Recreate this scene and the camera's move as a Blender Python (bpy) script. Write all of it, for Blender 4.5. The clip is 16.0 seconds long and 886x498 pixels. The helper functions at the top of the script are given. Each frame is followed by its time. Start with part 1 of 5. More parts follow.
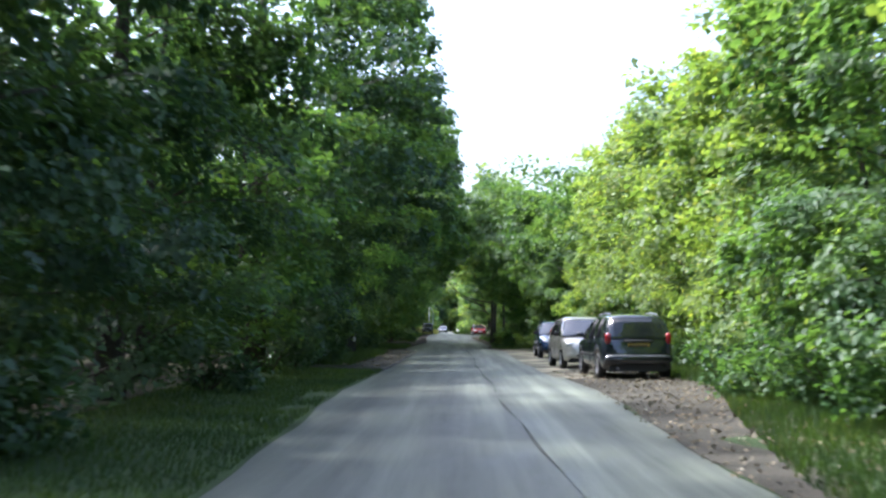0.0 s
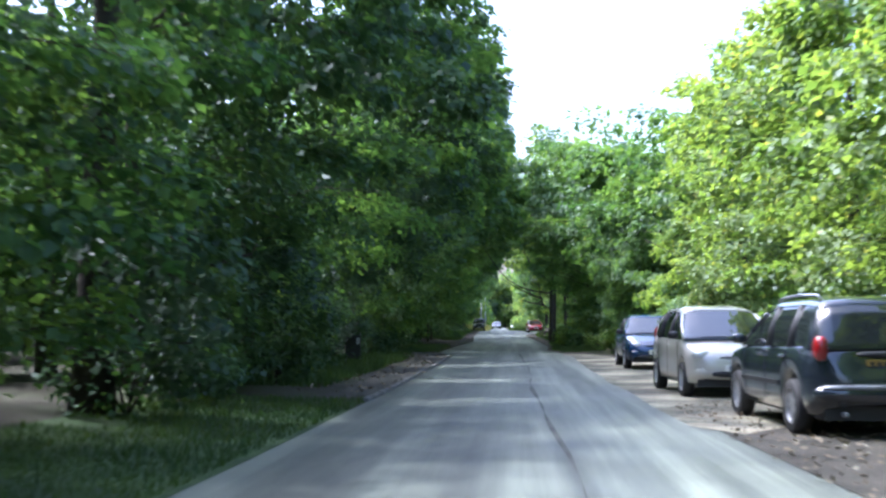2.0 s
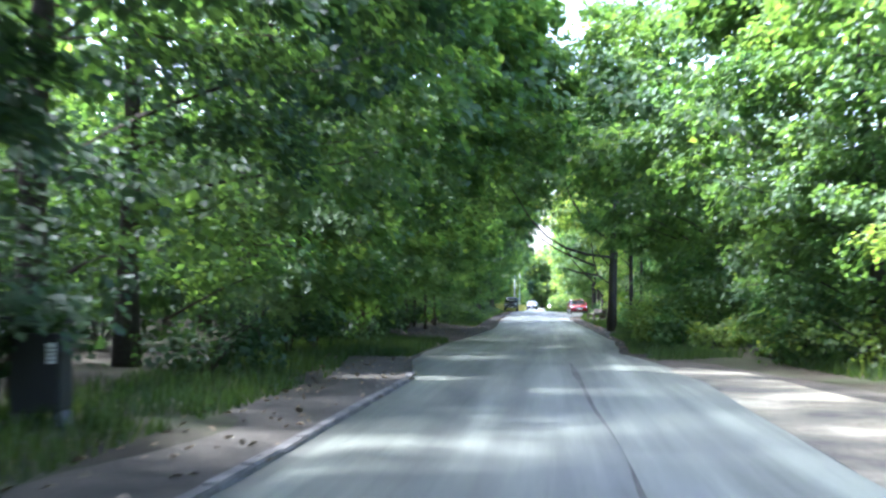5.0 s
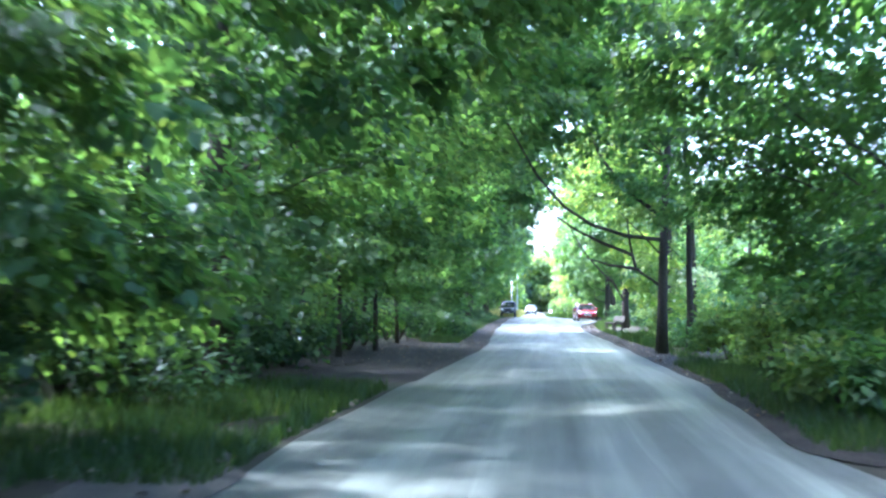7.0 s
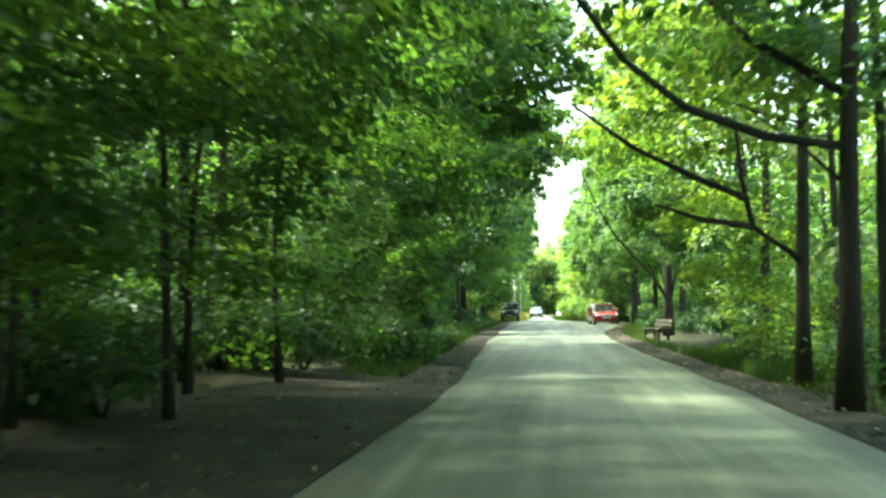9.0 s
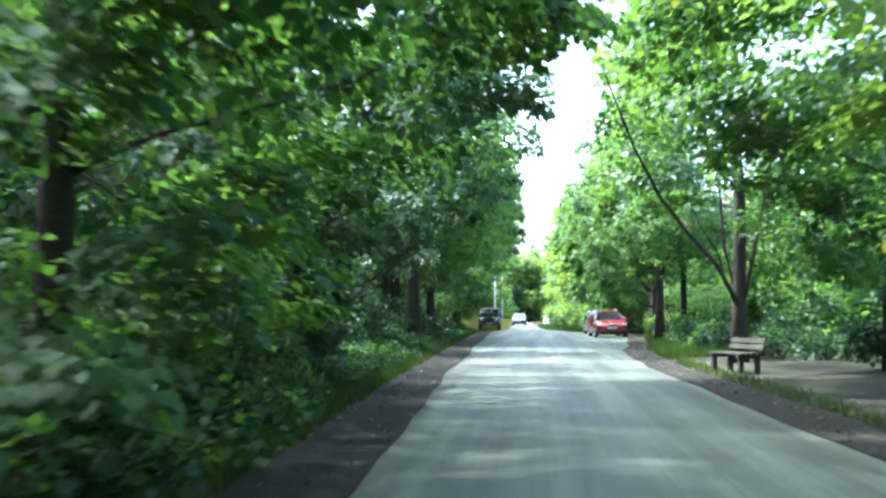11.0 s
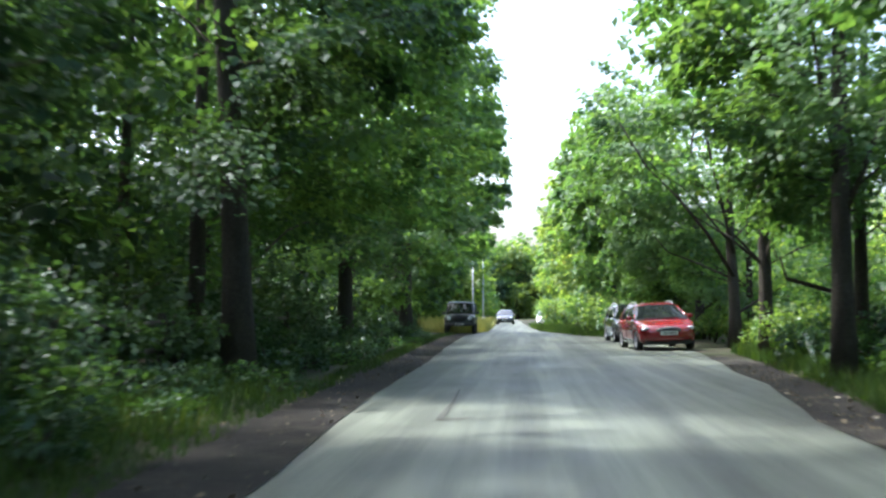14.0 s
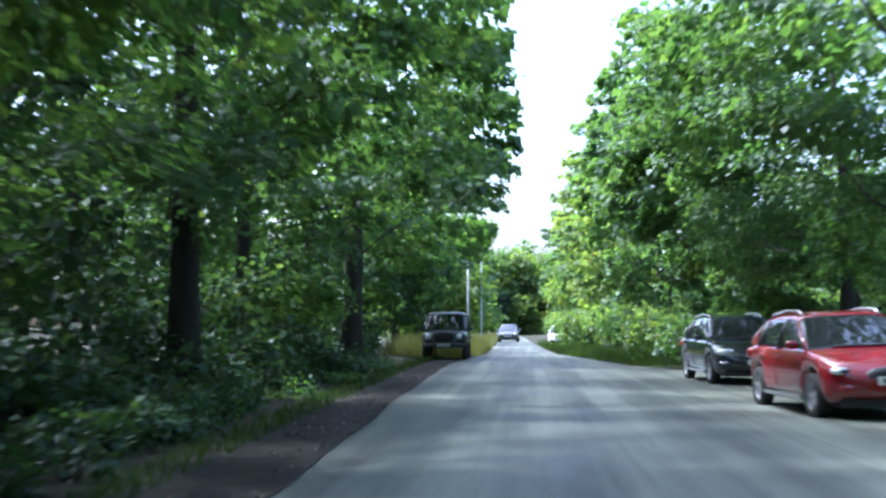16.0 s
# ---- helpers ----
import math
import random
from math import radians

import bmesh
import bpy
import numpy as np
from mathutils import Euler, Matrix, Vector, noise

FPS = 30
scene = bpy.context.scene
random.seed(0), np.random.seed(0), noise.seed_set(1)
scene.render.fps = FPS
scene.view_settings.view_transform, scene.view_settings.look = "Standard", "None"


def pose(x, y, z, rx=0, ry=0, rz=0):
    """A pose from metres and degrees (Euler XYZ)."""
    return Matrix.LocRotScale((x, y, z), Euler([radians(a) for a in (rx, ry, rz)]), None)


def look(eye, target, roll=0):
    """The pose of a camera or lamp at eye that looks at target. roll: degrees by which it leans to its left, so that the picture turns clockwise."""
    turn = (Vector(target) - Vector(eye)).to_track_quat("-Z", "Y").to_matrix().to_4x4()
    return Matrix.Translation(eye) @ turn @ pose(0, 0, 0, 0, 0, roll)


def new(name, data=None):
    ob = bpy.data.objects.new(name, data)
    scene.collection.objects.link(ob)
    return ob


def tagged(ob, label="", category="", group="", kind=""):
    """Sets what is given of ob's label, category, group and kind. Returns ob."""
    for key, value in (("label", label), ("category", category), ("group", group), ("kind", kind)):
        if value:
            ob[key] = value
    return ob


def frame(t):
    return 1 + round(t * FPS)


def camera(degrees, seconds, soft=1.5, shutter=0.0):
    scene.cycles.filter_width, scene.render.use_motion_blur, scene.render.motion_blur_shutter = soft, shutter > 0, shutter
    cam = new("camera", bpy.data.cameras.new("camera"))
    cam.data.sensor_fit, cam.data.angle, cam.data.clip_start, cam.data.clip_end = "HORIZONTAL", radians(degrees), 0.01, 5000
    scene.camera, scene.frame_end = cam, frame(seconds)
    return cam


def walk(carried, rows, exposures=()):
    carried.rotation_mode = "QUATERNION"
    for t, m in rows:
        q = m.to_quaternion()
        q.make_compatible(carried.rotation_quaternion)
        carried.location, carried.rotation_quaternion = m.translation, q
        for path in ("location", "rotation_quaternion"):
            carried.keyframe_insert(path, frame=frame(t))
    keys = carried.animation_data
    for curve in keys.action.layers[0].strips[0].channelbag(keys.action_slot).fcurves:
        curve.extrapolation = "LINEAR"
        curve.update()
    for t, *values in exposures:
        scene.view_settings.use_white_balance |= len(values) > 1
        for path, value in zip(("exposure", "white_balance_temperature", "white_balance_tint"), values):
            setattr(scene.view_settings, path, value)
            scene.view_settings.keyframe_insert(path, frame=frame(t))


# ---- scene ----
cam = camera(41.0, 16.0, soft=2.5, shutter=0.5)
PATH = [
    (0, (0.885, 12.613, 1.264), (0.857, 14.609, 1.394), -0.0),
    (0.5, (0.973, 16.364, 1.263), (0.923, 18.36, 1.391), -0.2),
    (1, (1.075, 20.088, 1.261), (1.0, 22.083, 1.388), -0.3),
    (1.5, (1.1, 23.809, 1.262), (1.001, 25.802, 1.386), -0.3),
    (2, (1.084, 27.567, 1.268), (0.963, 29.559, 1.391), -0.1),
    (2.5, (1.063, 31.419, 1.267), (0.921, 33.41, 1.388), 0.1),
    (3, (1.064, 35.329, 1.256), (0.904, 37.319, 1.373), -0.0),
    (3.5, (1.004, 39.358, 1.247), (0.832, 41.347, 1.363), 0.2),
    (4, (1.024, 43.276, 1.234), (0.842, 45.265, 1.338), 0.4),
    (4.5, (0.986, 47.594, 1.193), (0.802, 49.583, 1.28), 0.4),
    (7, (0.268, 68.902, 1.27), (0.09, 70.892, 1.365), 0.3),
    (7.5, (0.176, 73.237, 1.27), (-0.003, 75.227, 1.362), 0.2),
    (8, (0.108, 77.7, 1.241), (-0.077, 79.689, 1.331), 0.1),
    (8.5, (-0.027, 82.26, 1.211), (-0.212, 84.249, 1.303), -0.2),
    (9, (-0.092, 86.996, 1.22), (-0.276, 88.985, 1.321), -0.6),
    (11.5, (-0.706, 109.457, 1.261), (-0.851, 111.449, 1.371), 0.1),
    (12, (-0.681, 114.08, 1.254), (-0.82, 116.072, 1.361), 0.1),
    (12.5, (-0.685, 118.807, 1.229), (-0.819, 120.8, 1.334), 0.1),
    (13, (-0.68, 123.785, 1.225), (-0.812, 125.778, 1.328), -0.1),
    (13.5, (-0.701, 128.675, 1.229), (-0.834, 130.668, 1.33), -0.2),
    (14, (-0.8, 133.58, 1.232), (-0.932, 135.573, 1.337), -0.4),
    (14.5, (-0.89, 138.443, 1.24), (-1.023, 140.436, 1.353), -0.3),
    (15, (-0.975, 143.313, 1.244), (-1.109, 145.305, 1.367), -0.2),
    (15.5, (-1.054, 148.314, 1.247), (-1.189, 150.306, 1.372), -0.0),
    (16, (-1.264, 153.519, 1.247), (-1.398, 155.51, 1.376), 0.0),
]
EXPOSURE = [(0, 1.95, 5600, 14), (1.5, 2.2, 5150, 17), (2.5, 2.25, 5200, 19), (4, 2.75, 5400, 19), (7, 3.9, 4750, 20), (8.2, 3.3, 4800, 10), (8.7, 3.15, 6300, -14), (9.2, 3.1, 6900, -21), (11.4, 3.0, 5100, 5), (12.2, 2.3, 5750, -12), (13.3, 1.85, 6000, -5), (14.0, 2.3, 5700, 9), (15, 2.35, 5250, 14), (16, 2.2, 5000, 15)]
walk(cam, [(t, look(eye, target, roll)) for t, eye, target, roll in PATH], EXPOSURE)

# ---- world, sun, exposure ----
SUN_EL, SUN_AZ = radians(60), radians(-66)          # azimuth from +y, clockwise seen from above
world = bpy.data.worlds.new("sky")
scene.world = world
world.use_nodes = True
wn = world.node_tree.nodes
wn.clear()
w_out, w_bg, w_sky = wn.new("ShaderNodeOutputWorld"), wn.new("ShaderNodeBackground"), wn.new("ShaderNodeTexSky")
w_sky.sky_type, w_sky.sun_disc = "NISHITA", False
w_sky.sun_elevation, w_sky.sun_rotation = SUN_EL, SUN_AZ
w_sky.air_density, w_sky.dust_density, w_sky.ozone_density = 1.0, 6.0, 0.6
w_bg.inputs["Strength"].default_value = 0.15
world.node_tree.links.new(w_sky.outputs[0], w_bg.inputs[0])
world.node_tree.links.new(w_bg.outputs[0], w_out.inputs[0])

sun_data = bpy.data.lights.new("sun", "SUN")
sun_data.energy, sun_data.angle, sun_data.color = 2.6, radians(4), (1.0, 0.94, 0.82)
sun = new("sun", sun_data)
to_sun = Vector((math.sin(SUN_AZ) * math.cos(SUN_EL), math.cos(SUN_AZ) * math.cos(SUN_EL), math.sin(SUN_EL)))
sun.matrix_world = look(to_sun * 200, (0, 0, 0))


# ---- materials ----
def material(name, rough=0.8, metal=0.0, spec=0.5):
    m = bpy.data.materials.new(name)
    m.use_nodes = True
    b = m.node_tree.nodes["Principled BSDF"]
    b.inputs["Roughness"].default_value, b.inputs["Metallic"].default_value = rough, metal
    b.inputs["Specular IOR Level"].default_value = spec
    return m, m.node_tree.nodes, m.node_tree.links, b


def noise_tex(n, l, scale, detail=5.0, rough=0.6, coord="Object", stretch=None):
    tc = n.new("ShaderNodeTexCoord")
    t = n.new("ShaderNodeTexNoise")
    t.inputs["Scale"].default_value, t.inputs["Detail"].default_value, t.inputs["Roughness"].default_value = scale, detail, rough
    if stretch:
        mp = n.new("ShaderNodeMapping")
        mp.inputs["Scale"].default_value = stretch
        l.new(tc.outputs[coord], mp.inputs[0])
        l.new(mp.outputs[0], t.inputs["Vector"])
    else:
        l.new(tc.outputs[coord], t.inputs["Vector"])
    return t.outputs["Fac"]


def ramp(n, l, fac, stops):
    r = n.new("ShaderNodeValToRGB")
    e = r.color_ramp.elements
    while len(e) < len(stops):
        e.new(0.5)
    for k, (p, c) in zip(e, stops):
        k.position, k.color = p, (*c, 1)
    l.new(fac, r.inputs[0])
    return r.outputs[0]


def mix(n, l, fac, a, b, mode="MIX"):
    m = n.new("ShaderNodeMix")
    m.data_type, m.blend_type = "RGBA", mode
    for sock, v in ((m.inputs[0], fac), (m.inputs[6], a), (m.inputs[7], b)):
        if hasattr(v, "links"):
            l.new(v, sock)
        elif isinstance(v, tuple):
            sock.default_value = (*v, 1)
        else:
            sock.default_value = v
    return m.outputs[2]


def bump(n, l, b, height, strength, dist=0.02):
    k = n.new("ShaderNodeBump")
    k.inputs["Strength"].default_value, k.inputs["Distance"].default_value = strength, dist
    l.new(height, k.inputs["Height"])
    l.new(k.outputs[0], b.inputs["Normal"])


def earthy(name, stops, big=0.35, small=14.0, rough=0.9, relief=0.6, dist=0.03, spec=0.25, stretch=None):
    """A ground or stone surface: two scales of noise and some relief."""
    m, n, l, b = material(name, rough, 0, spec)
    f1 = noise_tex(n, l, big, 4, 0.6, "Object", stretch)
    f2 = noise_tex(n, l, small, 8, 0.7)
    c1 = ramp(n, l, f1, stops)
    c2 = ramp(n, l, f2, [(0.3, (0.55, 0.55, 0.55)), (0.7, (1.3, 1.3, 1.3))])
    l.new(mix(n, l, 1.0, c1, c2, "MULTIPLY"), b.inputs["Base Color"])
    bump(n, l, b, f2, relief, dist)
    return m


def leafy(name, dark, light, yellow, gloss=0.42, thin=0.45):
    """Leaves: each one its own tint, light shining through them."""
    m = bpy.data.materials.new(name)
    m.use_nodes = True
    n, l = m.node_tree.nodes, m.node_tree.links
    n.clear()
    out = n.new("ShaderNodeOutputMaterial")
    geo = n.new("ShaderNodeNewGeometry")
    col = ramp(n, l, geo.outputs["Random Per Island"], [(0.0, [0.6 * a + 0.4 * b for a, b in zip(dark, light)]), (0.6, light), (0.93, light), (1.0, yellow)])
    f = noise_tex(n, l, 0.45, 3)
    tint = ramp(n, l, f, [(0.35, (0.6, 0.72, 0.72)), (0.65, (1.3, 1.2, 1.0))])
    col = mix(n, l, 1.0, col, tint, "MULTIPLY")
    d, t, g = n.new("ShaderNodeBsdfDiffuse"), n.new("ShaderNodeBsdfTranslucent"), n.new("ShaderNodeBsdfGlossy")
    l.new(col, d.inputs[0])
    through_col = mix(n, l, 1.0, col, (1.65, 1.65, 0.6), "MULTIPLY")
    l.new(through_col, t.inputs[0])
    g.inputs["Roughness"].default_value = gloss
    g.inputs[0].default_value = (0.9, 0.95, 1.0, 1)
    s1, s2 = n.new("ShaderNodeMixShader"), n.new("ShaderNodeMixShader")
    s1.inputs[0].default_value = thin
    l.new(d.outputs[0], s1.inputs[1])
    l.new(t.outputs[0], s1.inputs[2])
    s2.inputs[0].default_value = 0.022
    l.new(s1.outputs[0], s2.inputs[1])
    l.new(g.outputs[0], s2.inputs[2])
    l.new(s2.outputs[0], out.inputs[0])
    return m


def simple(name, colour, rough=0.5, metal=0.0, spec=0.5, grain=8.0, vary=0.15, coat=0.0):
    m, n, l, b = material(name, rough, metal, spec)
    f = noise_tex(n, l, grain, 4)
    lo, hi = 1 - vary, 1 + vary
    l.new(mix(n, l, 1.0, ramp(n, l, f, [(0.3, (lo, lo, lo)), (0.7, (hi, hi, hi))]), colour, "MULTIPLY"), b.inputs["Base Color"])
    b.inputs["Coat Weight"].default_value = coat
    b.inputs["Coat Roughness"].default_value = 0.05
    return m


def asphalt_material(name="asphalt", gain=1.0):
    """Worn asphalt: stone grain, paler wheel tracks along the road, dark patches."""
    m, n, l, b = material(name, 0.62, 0, 0.45)
    grain = noise_tex(n, l, 60, 6, 0.8)
    streak = noise_tex(n, l, 1.0, 5, 0.6, "Object", (1.7, 0.045, 1))
    blotch = noise_tex(n, l, 0.9, 6, 0.7, "Object", (1.0, 0.3, 1))
    c = ramp(n, l, streak, [(0.36, (0.037, 0.043, 0.031)), (0.5, (0.073, 0.083, 0.062)), (0.62, (0.122, 0.137, 0.105))])
    c = mix(n, l, 1.0, c, ramp(n, l, blotch, [(0.3, (0.72 * gain, 0.72 * gain, 0.71 * gain)), (0.68, (1.18 * gain, 1.18 * gain, 1.15 * gain))]), "MULTIPLY")
    c = mix(n, l, 1.0, c, ramp(n, l, grain, [(0.25, (0.6, 0.6, 0.6)), (0.75, (1.4, 1.4, 1.4))]), "MULTIPLY")
    l.new(c, b.inputs["Base Color"])
    l.new(ramp(n, l, blotch, [(0.3, (0.5, 0.5, 0.5)), (0.7, (0.72, 0.72, 0.72))]), b.inputs["Roughness"])
    bump(n, l, b, grain, 0.35, 0.008)
    return m


M = {
    "asphalt": asphalt_material(),
    "asphalt_pale": asphalt_material("asphalt_resurfaced", 1.35),
    "joint": earthy("asphalt_joint", [(0.3, (0.06, 0.063, 0.055)), (0.7, (0.11, 0.114, 0.1))], 1.2, 40),
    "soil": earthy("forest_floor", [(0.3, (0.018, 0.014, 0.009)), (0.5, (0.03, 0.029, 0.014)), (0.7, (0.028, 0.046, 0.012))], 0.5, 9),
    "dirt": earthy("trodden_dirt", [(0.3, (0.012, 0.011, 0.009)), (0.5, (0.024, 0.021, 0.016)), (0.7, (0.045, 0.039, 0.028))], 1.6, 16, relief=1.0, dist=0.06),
    "leaf_mould": earthy("leafy_dirt", [(0.3, (0.03, 0.028, 0.021)), (0.7, (0.082, 0.075, 0.058))], 0.8, 22, relief=0.8),
    "sand": earthy("sandy_gravel", [(0.36, (0.085, 0.083, 0.068)), (0.5, (0.2, 0.188, 0.135)), (0.62, (0.42, 0.39, 0.28))], 0.5, 26, relief=0.8),
    "turf": earthy("turf", [(0.3, (0.025, 0.045, 0.014)), (0.7, (0.045, 0.08, 0.022))], 0.7, 18),
    "kerb": earthy("kerb_stone", [(0.3, (0.08, 0.08, 0.073)), (0.7, (0.16, 0.157, 0.145))], 1.2, 25),
    "bark": earthy("bark", [(0.3, (0.03, 0.026, 0.02)), (0.7, (0.075, 0.065, 0.05))], 2.0, 18, relief=1.0, dist=0.04, stretch=(1, 1, 0.25)),
    # shade and sun on the foliage are put into these three greens
    "leaf_shade": leafy("leaf_shaded_green", (0.026, 0.05, 0.027), (0.046, 0.09, 0.044), (0.075, 0.125, 0.05), 0.45, 0.35),
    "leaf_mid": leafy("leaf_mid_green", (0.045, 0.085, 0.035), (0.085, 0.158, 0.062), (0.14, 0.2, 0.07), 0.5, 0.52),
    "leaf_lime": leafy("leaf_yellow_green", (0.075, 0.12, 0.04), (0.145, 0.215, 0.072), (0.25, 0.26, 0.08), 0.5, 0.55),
    "grass": leafy("grass_blade", (0.024, 0.046, 0.014), (0.044, 0.08, 0.022), (0.1, 0.12, 0.045), 0.5),
    "wood": earthy("weathered_wood", [(0.3, (0.04, 0.038, 0.033)), (0.7, (0.09, 0.082, 0.068))], 3.0, 30, stretch=(1, 1, 1)),
    "pale_wood": earthy("weathered_grey_wood", [(0.3, (0.13, 0.125, 0.11)), (0.7, (0.24, 0.23, 0.2))], 3.0, 30),
    "old_wood": earthy("old_fence_wood", [(0.3, (0.022, 0.022, 0.018)), (0.7, (0.05, 0.048, 0.038))], 3.0, 30),
    "rubber": simple("tyre_rubber", (0.018, 0.018, 0.018), 0.8, grain=30),
    "black": simple("black_plastic", (0.015, 0.015, 0.016), 0.55),
    "chrome": simple("chrome_trim", (0.75, 0.76, 0.78), 0.18, 1.0, vary=0.05),
    "alloy": simple("alloy_rim", (0.55, 0.56, 0.58), 0.3, 0.9, vary=0.1),
    "plate_w": simple("plate_white", (0.72, 0.72, 0.68), 0.4, vary=0.04),
    # yellow darkened: the shade on the plate is in its colour
    "plate_y": simple("plate_yellow_shaded", (0.30, 0.20, 0.04), 0.4, vary=0.04),
    "red_glass": simple("red_lens", (0.22, 0.008, 0.01), 0.12, coat=1.0),
    "lens": simple("clear_lens", (0.62, 0.65, 0.68), 0.08, 0.3, coat=1.0, vary=0.1),
    "amber": simple("amber_lens", (0.7, 0.22, 0.02), 0.15, coat=1.0),
    "metal_grey": simple("painted_steel", (0.22, 0.23, 0.24), 0.5, 0.6),
    "white": simple("white_paint", (0.72, 0.72, 0.7), 0.5, vary=0.08),
    # pale tone puts the sun on the far bank into the grass colour
    "sunlit_grass": leafy("sunlit_bank_grass", (0.13, 0.15, 0.07), (0.27, 0.27, 0.14), (0.36, 0.34, 0.2), 0.5),
    "pale_metal": simple("galvanised_steel", (0.45, 0.46, 0.46), 0.5, 0.5),
    "litter": leafy("fallen_leaf", (0.08, 0.06, 0.04), (0.17, 0.14, 0.10), (0.4, 0.37, 0.31), 0.6, 0.0),
}


def car_glass():
    m, n, l, b = material("car_glass", 0.03, 0, 0.5)
    b.inputs["Base Color"].default_value = (0.012, 0.015, 0.016, 1)
    b.inputs["Coat Weight"].default_value = 0.15
    b.inputs["Coat Roughness"].default_value = 0.02
    return m


M["glass"] = car_glass()


# ---- building helpers ----
def mesh_of(name, verts, faces, mat, smooth=False):
    me = bpy.data.meshes.new(name)
    me.from_pydata([tuple(v) for v in verts], [], faces)
    me.materials.append(mat)
    if smooth:
        me.shade_smooth()
    me.update()
    return me


def part(name, bm, mat, parent=None, label="", smooth=False):
    """One mesh object from a bmesh, under its thing."""
    me = bpy.data.meshes.new(name)
    bm.normal_update()
    bm.to_mesh(me)
    bm.free()
    me.materials.append(mat)
    if smooth:
        me.shade_smooth()
    ob = new(name, me)
    if parent:
        ob.parent = parent
    if label:
        tagged(ob, label)
    return ob


def empty(name, m, label, category, group="", kind=""):
    ob = new(name)
    ob.matrix_world = m
    ob.empty_display_size = 0.2
    return tagged(ob, label, category, group, kind)


def box(bm, x0, x1, y0, y1, z0, z1, bevel=0.0):
    t = bmesh.new()
    bmesh.ops.create_cube(t, size=1)
    for v in t.verts:
        v.co = Vector(((x0 + x1) / 2 + v.co.x * (x1 - x0), (y0 + y1) / 2 + v.co.y * (y1 - y0), (z0 + z1) / 2 + v.co.z * (z1 - z0)))
    if bevel:
        bmesh.ops.bevel(t, geom=t.edges[:], offset=bevel, segments=2, affect="EDGES")
    me = bpy.data.meshes.new("tmp")
    t.to_mesh(me)
    t.free()
    bm.from_mesh(me)
    bpy.data.meshes.remove(me)
    return bm


def boxed(*a, **k):
    return box(bmesh.new(), *a, **k)


def tube(bm, pts, radii, sides=8):
    """A tapering round limb along points."""
    rings = []
    for i, p in enumerate(pts):
        d = (Vector(pts[min(i + 1, len(pts) - 1)]) - Vector(pts[max(i - 1, 0)])).normalized()
        u = d.orthogonal().normalized()
        w = d.cross(u)
        rings.append([bm.verts.new(Vector(p) + radii[i] * (math.cos(a) * u + math.sin(a) * w)) for a in np.linspace(0, 2 * math.pi, sides, endpoint=False)])
    for i, (a, b) in enumerate(zip(rings, rings[1:])):
        # turn the next ring so that it meets this one squarely
        k0 = min(range(sides), key=lambda k: (b[k].co - a[0].co).length)
        k1 = (b[(k0 + 1) % sides].co - a[1].co).length <= (b[(k0 - 1) % sides].co - a[1].co).length
        order = [b[(k0 + (j if k1 else -j)) % sides] for j in range(sides)]
        rings[i + 1] = order
        for j in range(sides):
            bm.faces.new((a[j], a[(j + 1) % sides], order[(j + 1) % sides], order[j]))
    bm.faces.new(list(reversed(rings[0])))
    bm.faces.new(rings[-1])
    return bm


# ---- the lie of the land ----
def table(rows):
    a, b = np.array(rows, float).T
    return lambda y: np.interp(y, a, b)


road_l = table([(-120, 1.0), (-40, 0.0), (2, -0.8), (23, -1.1), (36, -1.5), (49, -1.24), (60, -1.2), (70, -1.25), (76, -1.95), (80, -2.1), (87, -2.05), (97, -1.8), (106, -1.76), (117, -2.1),
                (130, -2.55), (137, -2.65), (149, -3.0), (159, -3.1), (174, -3.45), (192, -3.7), (200, -3.3), (207, -2.9), (246, -3.3), (312, -4.0), (800, -9)])
road_r = table([(-120, 5.6), (-40, 4.2), (2, 3.2), (23, 3.32), (36, 3.65), (61, 3.4), (70, 3.55), (76, 2.95), (80, 2.5), (88, 2.85), (109, 2.55), (120, 2.3), (133, 2.15), (138, 2.2), (147, 2.5), (153, 3.2), (160, 3.7),
                (168, 4.2), (184, 4.1), (191, 2.0), (200, 0.9), (207, 0.3), (246, -0.4), (312, -1.4), (800, -6)])
land_z = table([(-120, 0), (200, 0), (225, -0.15), (800, -0.3)])


def bank(x, y):
    """Ground height off the road: a low uneven bank on both sides."""
    off = max(road_l(y) - x, x - road_r(y) - (2.6 if 26 < y < 76 else 0.0), 0.0)
    rise = 0.18 * min(off / 4.0, 1.0) ** 2
    return float(land_z(y)) + rise + 0.10 * min(off / 3, 1) * noise.noise(Vector((x * 0.35, y * 0.35, 3.1)))


def ground_sheet():
    xs = np.unique(np.concatenate([np.array([-900, -400, -150, -70, -40]), np.linspace(-25, -6, 20), np.linspace(-6, 9.5, 46), np.linspace(10, 27, 18), np.array([40, 70, 150, 400, 900])]))
    ys = np.unique(np.concatenate([np.array([-600, -250, -100, -50]), np.linspace(-30, 215, 260), np.linspace(219, 360, 36), np.array([420, 700, 1500])]))
    verts, faces = [], []
    for y in ys:
        for x in xs:
            inside = road_l(y) + 0.5 < x < road_r(y) - 0.5
            verts.append((x, y, bank(x, y) - (0.06 if inside else 0.008)))
    w = len(xs)
    for j in range(len(ys) - 1):
        for i in range(w - 1):
            a = j * w + i
            faces.append((a, a + 1, a + w + 1, a + w))
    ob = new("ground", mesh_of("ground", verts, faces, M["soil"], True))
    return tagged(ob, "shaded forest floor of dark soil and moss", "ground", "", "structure")


